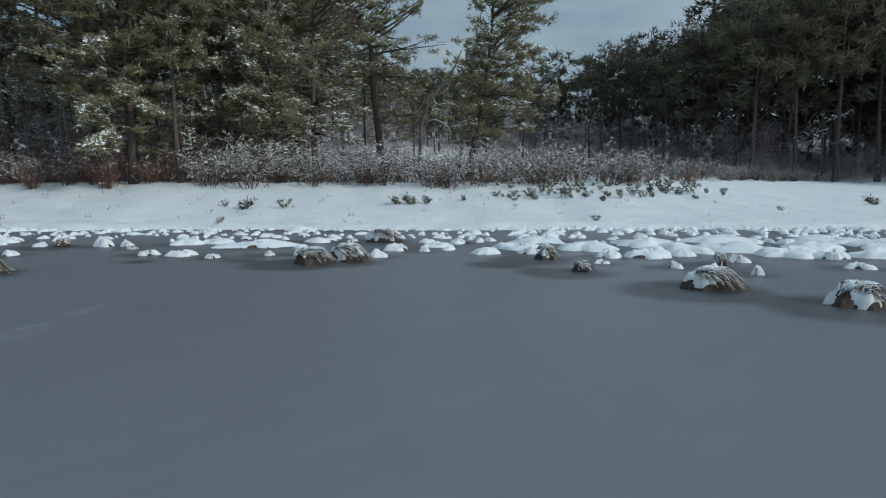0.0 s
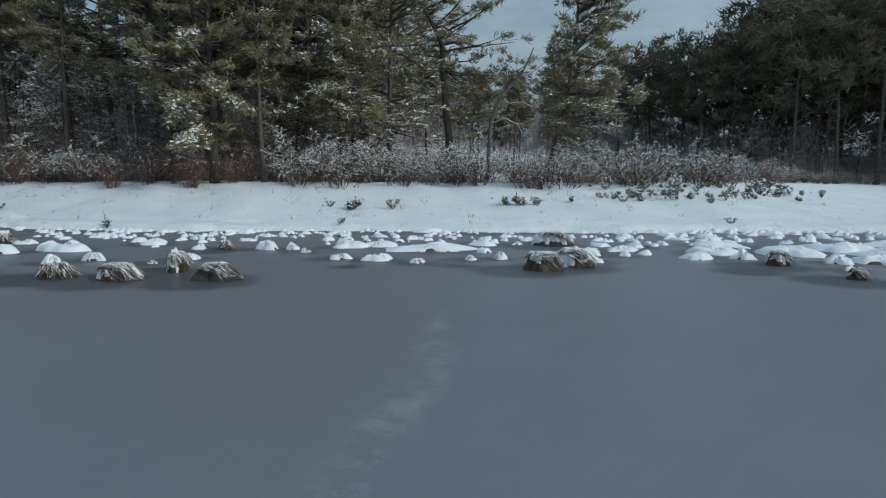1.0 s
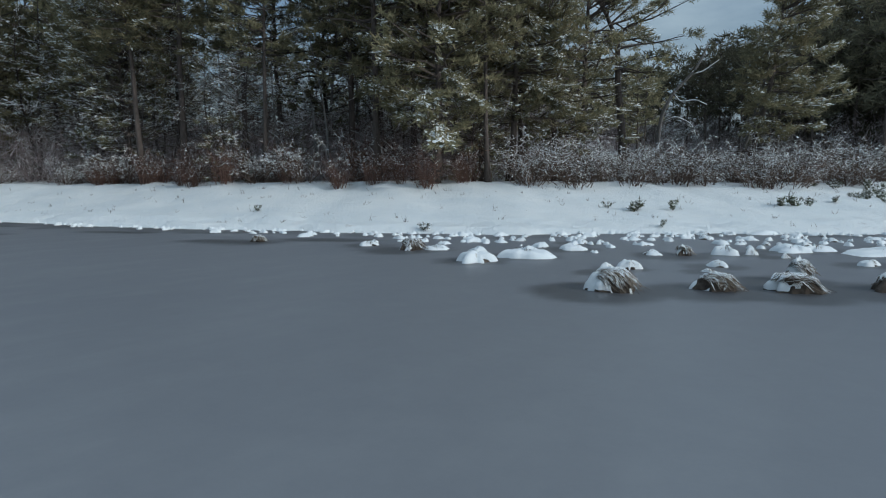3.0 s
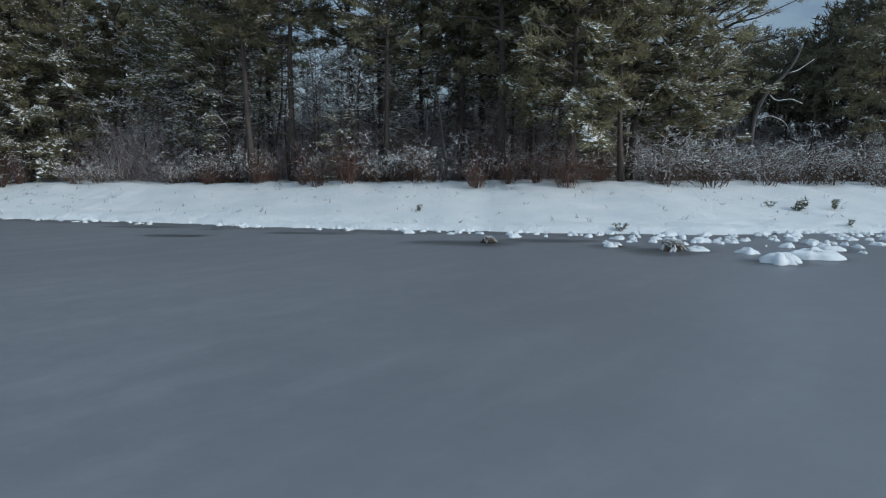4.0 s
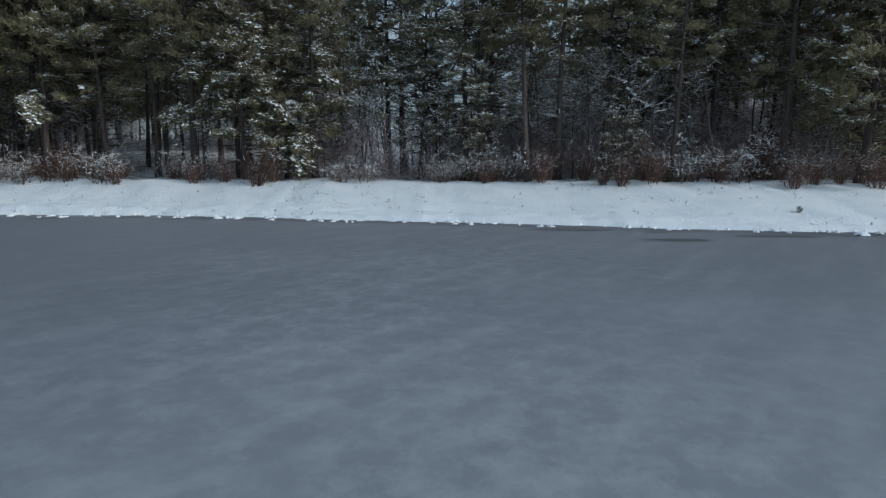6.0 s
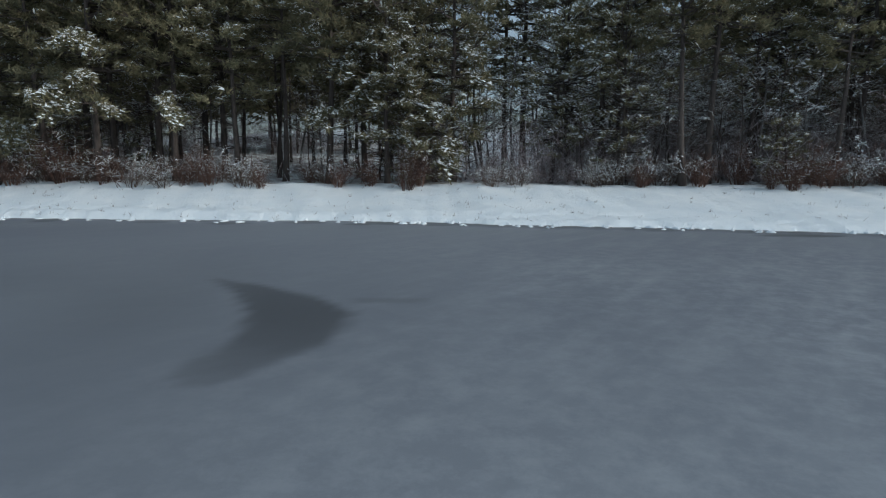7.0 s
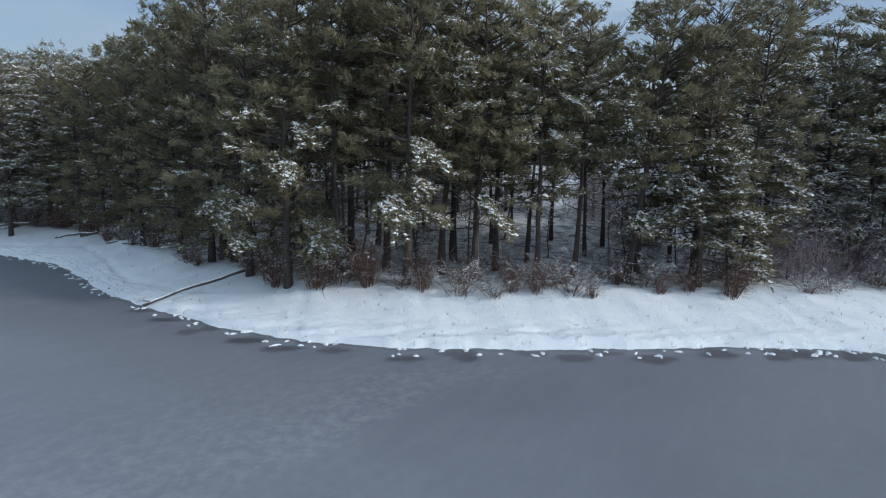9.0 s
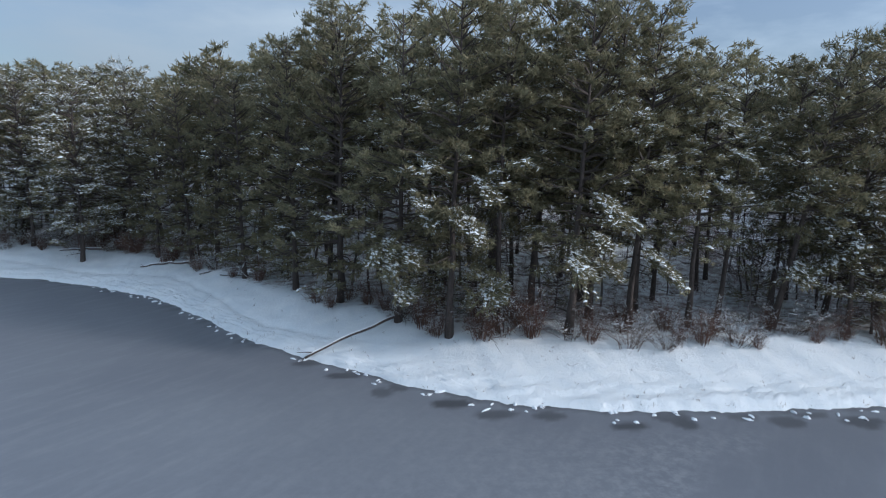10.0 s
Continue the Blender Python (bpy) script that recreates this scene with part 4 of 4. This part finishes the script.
for px, py, model, scale in ((-8.0, 32.0, FRONT[6], 0.97), (-9.6, 30.6, FRONT[5], 0.9), (-3.9, 39.0, MID[2], 0.5), (-1.8, 47.0, MID[2], 0.6),
                             (-7.5, 40.0, MID[0], 0.62), (-11.0, 36.5, MID[1], 0.85), (-8.0, 52.0, MID[2], 0.66)):
    copy_thing(model, place(px, py, scale, 1.0))
for model in (*FRONT, *MID, *BACK, *FAR, *FAR_DENSE, *LEAFLESS, *YOUNG, LEANING, SLANTED, SECOND):
    drop_model(model)


# ---------------------------------------------------------------- shrubs
def shrub(seed, height, width, stems, snow, twig, label):
    r = np.random.RandomState(seed)
    root = tagged(new("shrub"), label, "shrub", "shrubs along the wood's edge")
    soup, starts, ends = Soup(), [], []
    for _ in range(stems):
        a, tilt = r.uniform(0, 6.283), r.uniform(0.15, 1.15)
        h = height * r.uniform(0.5, 1.05) * (1.1 - 0.3 * tilt)
        d = np.array([math.cos(a), math.sin(a), 0])
        s = np.linspace(0, 1, 4)[:, None]
        stem = d * r.uniform(0, 0.2) * width + d * width * 0.6 * tilt * s ** 1.3 + np.array([0, 0, 1]) * (h * s - 0.1) + r.normal(0, 0.05, (4, 3)) * s
        soup.tube(stem, np.array([0.014, 0.010, 0.006, 0.002]) * (height / 1.5), 3)
        for _ in range(9):
            t = r.uniform(0.2, 1.0)
            p = np.array([np.interp(t, s[:, 0], stem[:, c]) for c in range(3)])
            q = p + unit(r.normal(0, 1, 3) * (1, 1, 0.3) + (0, 0, 0.25)) * r.uniform(0.18, 0.5) * height * 0.5
            starts += [p, (p + q) / 2, p + (q - p) * 0.7, q]
            ends += [q] + [b + unit(r.normal(0, 1, 3) + (0, 0, 0.35)) * r.uniform(0.10, 0.30) for b in ((p + q) / 2, p + (q - p) * 0.7, q)]
    starts, ends = np.array(starts), np.array(ends)
    v, f = slips(starts, ends, r, 0.0055)
    soup.add(v, f)
    v, f = soup.arrays()
    tagged(part("branchwork", v, f, twig, root), kind="stuff")
    spots = np.concatenate([ends, (starts + ends) / 2])
    keep = r.rand(len(spots)) < snow * np.clip(spots[:, 2] / height * 1.4 - 0.1, 0.02, 1)
    coat = Soup()
    white = r.rand(len(starts)) < snow * 3.0 * np.clip(ends[:, 2] / height * 1.4 - 0.1, 0.05, 1)
    if white.any():
        coat.add(*slips(starts[white] + (0, 0, 0.012), ends[white] + (0, 0, 0.012), r, 0.008))
    v, f = pads(r, spots[keep] + (0, 0, 0.01), r.uniform(0.012, 0.044, keep.sum()), r.normal(0, 0.3, (keep.sum(), 2)), 4)
    coat.add(v, f.tolist())
    v, f = coat.arrays()
    tagged(part("snow", v, f, BRANCH_SNOW, root, "snow caught in the twigs"), kind="stuff")
    return root


BARE = [shrub(50 + k, 1.3 + 0.25 * k, 1.2, 22, 0.03, TWIG, "reddish-brown leafless shrub at the wood's edge") for k in range(3)]
SNOWY = [shrub(60 + k, 1.3 + 0.2 * k, 2.3, 22, 0.17, GREY_TWIG, "leafless shrub laden with snow at the wood's edge") for k in range(3)]
rng = random.Random(17)
x = -108.0
while x < 9:
    s = float(shore(x)) + float(np.interp(x, FOOT_X, FOOT_D))
    for depth in (-0.4, 1.2, 3.0):
        px, py = x + rng.uniform(-0.6, 0.6), s + depth + rng.uniform(-0.7, 0.7)
        snowy = px > -13 or -41 < px < -33 or rng.random() < 0.25
        lush = float(np.clip(0.62 + 0.8 * rough((np.float64(px), np.float64(py)), 0.55, 51), 0.06, 1.0))
        if rng.random() < (0.78 if px > -13 else lush if depth < 2 else 0.4 * lush):
            k = rng.uniform(0.65, 1.2) * (1.05 + 1.15 * lush if px > -12.5 else 0.75 + 0.75 * lush)
            m = pose(px, py, float(ground_z(px, py)) - 0.02, 0, 0, rng.uniform(0, 360)) @ Matrix.Diagonal((k, k, k * rng.uniform(0.85, 1.15), 1))
            copy_thing((SNOWY if snowy else BARE)[rng.randrange(3)], m)
    x += rng.uniform(1.0, 1.7)
for _ in range(40):
    px = rng.uniform(9, 60)
    py = float(shore(px)) + float(np.interp(px, FOOT_X, FOOT_D)) + rng.uniform(-1, 6)
    stand((SNOWY + BARE)[rng.randrange(6)], px, py, rng.uniform(0, 360), rng.uniform(0.7, 1.3), sink=0.02)
for model in (*BARE, *SNOWY):
    drop_model(model)


# ---------------------------------------------------------------- tussocks and mounds on the ice
def dome(r, width, height, ragged, n=20, m=7, fine=0.10):
    """A lumpy mound with its foot just under the ice."""
    off = Vector(r.uniform(-50, 50, 3))
    long = r.uniform(0.85, 1.2)
    v = []
    for i in range(m):
        q = 1 - i / (m - 1) * 0.999
        for j in range(n):
            a = j * 2 * math.pi / n
            p = Vector((math.cos(a) * q, math.sin(a) * q, 0))
            big, small = noise.noise(p * 1.1 + off), noise.fractal(p * 3.4 + off, 1.0, 2.0, 3)
            edge = 1 + ragged * noise.noise(Vector((math.cos(a), math.sin(a), 3)) * 1.3 + off) + fine * 1.6 * noise.noise(Vector((math.cos(a), math.sin(a), 7)) * 3.5 + off)
            rise = (1 - q ** 2.6) ** 0.7 * (1 + ragged * big) + fine * small * (1 - q ** 4) * 1.6
            v.append((p.x * edge * width / 2 * long, p.y * edge * width * 0.42 / long, -0.03 + (height + 0.03) * rise))
    f = [[i * n + j, i * n + (j + 1) % n, (i + 1) * n + (j + 1) % n, (i + 1) * n + j] for i in range(m - 1) for j in range(n)]
    return np.array(v), f


def blades_on(r, count, width, height, comb, length):
    """Arching blades of sedge that spring from the top of a mound and bend over."""
    v, f = [], []
    for _ in range(count):
        a = r.uniform(0, 6.283)
        d = np.array([math.cos(a), math.sin(a) * 0.85, 0])
        b = d * r.uniform(0.02, 0.30) * width + (0, 0, height * r.uniform(0.55, 0.98))
        out = unit(d * r.uniform(0.4, 1.0) + np.array([comb, -0.1, 0]))
        reach, up = length * r.uniform(0.6, 1.15), length * r.uniform(0.1, 0.6)
        side = np.array([-out[1], out[0], 0]) * r.uniform(0.004, 0.011)
        fall, kink = r.uniform(0.3, 0.95), r.normal(0, 0.12, 3) * length
        k = len(v)
        for s in (0, 0.35, 0.7, 1.0):
            p = b + out * reach * s + kink * s * s + np.array([0, 0, up * s - (up + height * fall) * s ** 2.2])
            v += [p - side * (1.05 - s), p + side * (1.05 - s)]
        f += [[k + 2 * q, k + 2 * q + 1, k + 2 * q + 3, k + 2 * q + 2] for q in range(3)]
    v = np.array(v)
    v[:, 2] = np.maximum(v[:, 2], 0.006)
    return v, f


def combed(r, count, w, h, heading, width, long=0.36):
    """Blades that lie over a tussock's dome, all combed much the same way, their tips hanging clear of it."""
    v, f = [], []

    def top(p):
        q = min((p[0] / (w * 0.46)) ** 2 + (p[1] / (w * 0.38)) ** 2, 1.6)
        return h * max(1 - q ** 2.2, 0) ** 0.5 if q < 1 else 0.0

    for _ in range(count):
        a, ring = r.uniform(0, 6.283), r.uniform(0, 0.95) ** 0.7
        p = np.array([math.cos(a) * w * 0.42 * ring, math.sin(a) * w * 0.34 * ring])
        turn = math.atan2(p[1], p[0]) + r.normal(0, 0.6)
        d = unit(np.array([math.cos(turn), math.sin(turn)]) * (0.25 + 0.4 * ring) + np.array([math.cos(heading), math.sin(heading)]) * 1.1)
        length, bow, lift = w * long * r.uniform(0.4, 1.15), r.normal(0, 0.5), r.uniform(0.0, 0.05)
        k, half = len(v), width * r.uniform(0.6, 1.4)
        z = top(p) + 0.012
        for n_step, t in enumerate((0, 0.33, 0.66, 1.0)):
            e = d + np.array([-d[1], d[0]]) * bow * t * 0.5
            q = p + e * length * t
            z = max(top(q) + 0.012 + lift * math.sin(t * 2.6), z - length * 0.30, 0.006)
            side = np.array([-d[1], d[0], 0]) * half * (1.1 - t)
            c = np.array([q[0], q[1], z])
            v += [c - side, c + side + (0, 0, half * 0.5)]
        f += [[k + 2 * i, k + 2 * i + 1, k + 2 * i + 3, k + 2 * i + 2] for i in range(3)]
    return np.array(v), f


for number, (x, y, w, h) in enumerate(TUSSOCKS):
    r = np.random.RandomState(200 + number)
    root = tagged(new("sedge_tussock"), "tussock of dry sedge bowed under snow on the ice", "tussock", "tussocks on the ice")
    h *= (0.72, 0.64, 0.68)[number % 3]
    v, f = dome(r, w * 0.9, h * 0.9, 0.30, 44, 14, 0.22)
    part("thatch", v, f, THATCH, root, "dark matted dead sedge")
    over, over_faces = v * (1.03, 1.03, 1.0), f
    laden = (0.9, 0.55, 0.7)[number % 3]
    heading = r.choice((-0.2, -0.5, 0.3, -0.9))
    v, f = combed(r, 420, w, h * 0.95, heading, 0.006, 0.34)
    tagged(part("dry_sedge", v, f, STRAW, root, "straw-brown blades"), kind="stuff")
    v, f = combed(r, int(110 + 120 * laden), w * 0.97, h * 1.0, heading, 0.009, 0.26)
    tagged(part("snowy_sedge", v, f, LUMP_SNOW, root, "blades coated with snow"), kind="stuff")
    # snow lies on the top and on the weather side, in patches
    patchy = np.array([noise.fractal(Vector((p[0] / w * 3.2, p[1] / w * 3.2, p[2] / h * 1.2 + number)), 1.0, 2.0, 3) for p in over])
    shown = np.clip(1.6 * patchy + 1.5 * (laden - 0.75) - 0.9 * over[:, 0] / w + 1.1 * over[:, 2] / h - 0.62, -0.5, 1.0)
    over[:, :2] *= np.where(shown > 0, 1.0, 0.9)[:, None]
    over[:, 2] += np.where(shown > 0, 0.01 + 0.035 * shown, 0.35 * shown * h)
    part("snow_cap", over, over_faces, LUMP_SNOW, root, "patches of white snow", smooth=True)
    root.matrix_basis = pose(x, y, 0, 0, 0, r.uniform(-15, 15))


def mound(r, w, h, name="snow_mound", label="low hummock capped with snow on the ice", sprigs=True):
    root = tagged(new(name), label, "snow mound", "snow mounds on the ice")
    v, f = dome(r, w * 0.8, h * 0.22, 0.35, 16, 5, 0.25)
    part("thatch", v, f, THATCH, root, "dark matted dead sedge under the snow")
    v, f = dome(r, w, h * 0.46, 0.6, 30 if w > 0.65 else 20, 10 if w > 0.65 else 8, 0.20)
    part("snow_cap", v + (-0.05 * w, 0.02 * w, 0.04 * h), f, LUMP_SNOW, root, smooth=True)
    if sprigs:
        v, f = blades_on(r, 20, w * 0.9, h * 0.6, 0.2, 0.11)
        tagged(part("dry_sedge", v, f, STRAW, root, "a few dry blades"), kind="stuff")
    return root


def part_lump(r):
    root = new("snow_mound")
    v, f = dome(r, 0.6, 0.10, 0.5, 10, 4, 0.25)
    part("snow_cap", v, f, LUMP_SNOW, root, smooth=True)
    return root


for number, (x, y, w, h) in enumerate(MOUNDS + MOUNDS_EAST):
    r = np.random.RandomState(300 + number)
    mound(r, w, h).matrix_basis = pose(x, y, 0, 0, 0, r.uniform(-30, 30))
models = [mound(np.random.RandomState(400 + k), 0.6, 0.13 + 0.02 * k, label="small lump of snow on the ice", sprigs=k % 3 == 0) for k in range(6)]
rng = random.Random(23)
spots = []
for _ in range(4200):
    x = rng.uniform(-46, 18)
    if x < -15 and rng.random() < 0.7:
        continue
    reach = float(np.interp(x, [-46, -30, -22, -17, -12, 0, 8, 18], [0.5, 0.6, 0.9, 2.2, 5.0, 6.0, 7.5, 8.5]))
    d = reach * rng.random() ** 1.9
    y = float(shore(x)) - 0.1 - d
    size = rng.uniform(0.3, 1.0) * (1.35 if x > -14 else 0.85) * (0.55 + 0.5 * rng.random())
    near = 0.30 if x > 2 else 0.5
    if all((x - a) ** 2 + (y - b) ** 2 > (near * (size + c)) ** 2 for a, b, c in spots) and all((x - a) ** 2 + (y - b) ** 2 > (0.5 * (size + c)) ** 2 for a, b, c, e in TUSSOCKS + MOUNDS + MOUNDS_EAST):
        spots.append((x, y, size))
    if len(spots) >= 190:
        break
for x, y, size in spots:
    copy_thing(models[rng.randrange(6)], pose(x, y, 0, 0, 0, rng.uniform(0, 360)) @ Matrix.Diagonal((size, size, 0.5 + 0.6 * size, 1)))
spots = []
for _ in range(120):
    x = rng.uniform(-92, -30)
    y = float(shore(x)) - rng.uniform(0.0, 1.1)
    copy_thing(models[rng.randrange(6)], pose(x, y, 0, 0, 0, rng.uniform(0, 360)) @ Matrix.Diagonal((rng.uniform(0.2, 0.75), rng.uniform(0.2, 0.5), rng.uniform(0.4, 0.8), 1)))
small = []
models += [part_lump(np.random.RandomState(450 + k)) for k in range(4)]
for _ in range(520):
    x = rng.uniform(-30, 19)
    if x < -15 and rng.random() < 0.6:
        continue
    reach = float(np.interp(x, [-30, -22, -17, -12, 0, 8, 19], [0.4, 0.8, 1.8, 3.2, 3.8, 5.0, 6.0]))
    y = float(shore(x)) + 0.15 - reach * rng.random() ** 1.7
    size = rng.uniform(0.12, 0.5) * (1.3 if x > 3 else 1.0)
    small.append((models[6 + rng.randrange(4)], pose(x, y, 0, 0, 0, rng.uniform(0, 360)) @ Matrix.Diagonal((size * rng.uniform(0.8, 1.6), size, 0.35 + size, 1))))
joined("snow_lumps", "scattered small lumps of snow along the ice edge", "snow lumps", small)
for model in models:
    drop_model(model)


# ---------------------------------------------------------------- plants in the snow field
def seedling(seed, height):
    r = np.random.RandomState(seed)
    root = tagged(new("young_evergreen"), "small evergreen sprig half buried in snow", "plant", "sprigs in the snow field")
    soup, spots_in, ways = Soup(), [], []
    for _ in range(5):
        a = r.uniform(0, 6.283)
        d = np.array([math.cos(a), math.sin(a), 0])
        tip = d * height * r.uniform(0.15, 0.7) + (0, 0, height * r.uniform(0.5, 1.0))
        soup.tube([d * 0.03, tip * 0.55 + (0, 0, 0.04), tip], [0.012, 0.009, 0.004], 4)
        for t in r.uniform(0.35, 1.0, 9):
            spots_in.append(tip * t + r.normal(0, 0.05, 3))
            ways.append(unit(d + r.normal(0, 0.7, 3) + (0, 0, 0.3)))
    v, f = soup.arrays()
    part("stem", v, f, BARK, root)
    c, w = np.array(spots_in), np.array(ways)
    c[:, 2] = np.maximum(c[:, 2], 0.05)
    v, f = tufts(r, c, w, np.full(len(c), 0.16), 6, 0.16)
    tagged(part("foliage", v, f, LEAF, root), kind="stuff")
    keep = r.rand(len(c)) < 0.85
    v, f = pads(r, c[keep] + (0, 0, 0.05), r.uniform(0.04, 0.10, keep.sum()), r.normal(0, 0.2, (keep.sum(), 2)))
    tagged(part("snow", v, f, BRANCH_SNOW, root), kind="stuff")
    return root


SPRIGS = [seedling(500 + k, 0.5 + 0.12 * k) for k in range(4)]
PLACED = [
    (-7.3, 22.4, 1.2), (-5.9, 22.8, 0.8), (-8.3, 22.6, 0.5), (-1.7, 23.9, 1.0), (-1.2, 24.1, 1.2), (-0.6, 24.3, 0.9), (0.9, 25.2, 0.7), (3.0, 25.6, 0.6),
    (5.2, 27.0, 0.9), (6.1, 27.4, 0.8), (6.8, 26.8, 0.7), (7.6, 27.6, 0.8), (9.2, 29.8, 1.2), (9.9, 30.2, 1.3), (10.5, 30.0, 1.1), (11.2, 30.6, 1.0),
    (4.2, 28.2, 0.8), (8.2, 28.8, 0.7), (19.5, 31.0, 1.2), (-14.5, 18.6, 0.55), (-21.2, 21.4, 0.5), (5.9, 21.9, 0.5), (-7.0, 19.9, 0.5), (13.5, 26.0, 0.4),
]
rng = random.Random(29)
for x, y, k in PLACED:
    stand(SPRIGS[rng.randrange(4)], x, y, rng.uniform(0, 360), k * 0.72, sink=0.03)
for _ in range(60):
    x = rng.uniform(2, 13)
    y = float(shore(x)) + float(np.interp(x, FOOT_X, FOOT_D)) * rng.uniform(0.55, 1.0)
    stand(SPRIGS[rng.randrange(4)], x, y, rng.uniform(0, 360), rng.uniform(0.25, 0.6), sink=0.03)
for model in SPRIGS:
    drop_model(model)


# ---------------------------------------------------------------- fallen trunks
def fallen(a, b, radius, label, twigs=3, seed=1):
    r = np.random.RandomState(seed)
    a, b = np.array(a, float), np.array(b, float)
    root = tagged(new("fallen_log"), label, "log")
    soup, top = Soup(), Soup()
    k = np.linspace(0, 1, 9)[:, None]
    line = a + (b - a) * k + r.normal(0, 0.03, (9, 3)) + np.array([0, 0, 0.10]) * np.sin(k * math.pi)
    soup.tube(line, radius * np.linspace(0.55, 1.0, 9), 7)
    for _ in range(twigs):
        t = r.randint(1, 4)
        p = line[t]
        q = p + unit(unit(a - b) + r.normal(0, 0.35, 3) + (0, 0, 0.2)) * r.uniform(0.5, 1.0)
        soup.tube([p, (p + q) / 2 + r.normal(0, 0.04, 3), q], [radius * 0.4, radius * 0.3, radius * 0.1], 5)
    v, f = soup.arrays()
    part("trunk", v, f, BARK, root, smooth=True)
    top.tube(line + np.array([0, 0, 0.8 * radius]), radius * np.linspace(0.3, 0.5, 9), 6)
    v, f = top.arrays()
    part("snow", v, f, BRANCH_SNOW, root, "ridge of snow along the top", smooth=True)
    return root


fallen((-74.2, 31.95, 0.10), (-69.5, 34.2, 1.58), 0.09, "snow-topped fallen trunk sloping from the bank to the ice", 3, 3)
fallen((-88.5, 51.0, 1.35), (-84.6, 49.6, 1.9), 0.09, "dark fallen trunk lying in the snow of the bank", 1, 4)
fallen((-97.5, 57.8, 1.5), (-93.4, 56.0, 2.0), 0.10, "snow-topped fallen trunk at the wood's edge", 1, 5)


# ---------------------------------------------------------------- dry stalks that stick out of the snow
rng = np.random.RandomState(77)
starts, ends = [], []
for _ in range(420):
    x = rng.uniform(-82, 14)
    y = float(shore(x)) + float(np.interp(x, FOOT_X, FOOT_D)) * rng.uniform(0.05, 0.95) ** (2.2 if x < -44 else 1.0)
    foot = np.array([x, y, float(ground_z(x, y)) - 0.02])
    for _ in range(rng.randint(1, 6)):
        base = foot + rng.normal(0, 0.05, 3) * (1, 1, 0)
        starts.append(base)
        ends.append(base + unit(rng.normal(0, 0.5, 3) * (1, 1, 0) + (0, 0, 0.9)) * rng.uniform(0.06, 0.26))
v, f = slips(np.array(starts), np.array(ends), rng, 0.008)
tagged(part("dry_stalks", v, f, GREY_TWIG), "dry grey-brown stalks sticking out of the snow", "stalks", kind="stuff")


# ---------------------------------------------------------------- dead wood
def snag(lines, radii, bark, label, snow_radius):
    """A dead broken tree: a crooked stem and a few bare limbs with snow lying on them."""
    root = tagged(new("dead_snag"), label, "dead tree")
    for k, (line, radius) in enumerate(zip(lines, radii)):
        soup = Soup()
        line = np.array(line, float)
        fine = np.linspace(0, len(line) - 1, 4 * len(line))
        line = np.stack([np.interp(fine, np.arange(len(line)), line[:, c]) for c in range(3)], -1)
        line[1:-1] = (line[:-2] + line[1:-1] + line[2:]) / 3
        soup.tube(line, np.linspace(radius, radius * 0.3, len(line)), 6)
        v, f = soup.arrays()
        limb = part("stem" if k == 0 else "limb", v, f, bark, root, smooth=True)
        if k or snow_radius > 0.03:
            soup = Soup()
            soup.tube(line[2:] + (0, 0, radius * 0.5), np.linspace(snow_radius, snow_radius * 0.5, len(line) - 2), 5)
            v, f = soup.arrays()
            part("snow", v, f, BRANCH_SNOW, limb, "snow along the top", smooth=True)
    return root


g = float(ground_z(-3.2, 37))
snag([[(-3.2, 37, g - 0.2), (-3.05, 37, 5.4), (-2.3, 37, 6.9), (-1.3, 37, 7.9), (-0.8, 37, 8.8), (-0.55, 37, 9.5)],
      [(-3.1, 37, 5.0), (-2.2, 36.8, 5.4), (-1.4, 36.7, 5.0), (-1.1, 36.6, 4.4)],
      [(-2.4, 37, 6.8), (-2.0, 36.7, 6.2), (-1.2, 36.5, 6.3), (-0.6, 36.4, 6.0)],
      [(-1.4, 37, 7.8), (-0.7, 37, 8.0), (0.1, 36.9, 8.6)]],
     [0.13, 0.05, 0.05, 0.04], PALE_BARK, "pale dead snag with snowy crooked limbs among pines", 0.035)
g = float(ground_z(-21.9, 30.1))
snag([[(-21.5, 30.1, g - 0.2), (-21.7, 30.1, g + 0.9), (-21.95, 30.1, g + 2.2), (-21.9, 30.1, g + 3.2), (-22.1, 30.1, g + 4.2)],
      [(-21.9, 30.1, g + 1.9), (-22.5, 30.0, g + 1.5), (-22.8, 30.0, g + 1.6)],
      [(-21.75, 30.1, g + 1.2), (-21.2, 30.0, g + 0.8), (-20.8, 29.9, g + 0.3)]],
     [0.12, 0.035, 0.03], PALE_BARK, "short pale broken trunk at the wood's edge", 0.02)
brush = bare_tree(95, 5.0, 0.06, "fallen branchy treetop lying on the snowy bank", 0.9)
brush.matrix_basis = pose(-83.2, 48.6, float(ground_z(-83.2, 48.6)) + 0.12, 84, 0, 118)
brush = bare_tree(97, 4.0, 0.05, "fallen branchy treetop lying on the snowy bank", 0.9)
brush.matrix_basis = pose(-81.4, 47.2, float(ground_z(-81.4, 47.2)) + 0.1, 86, 0, 80)
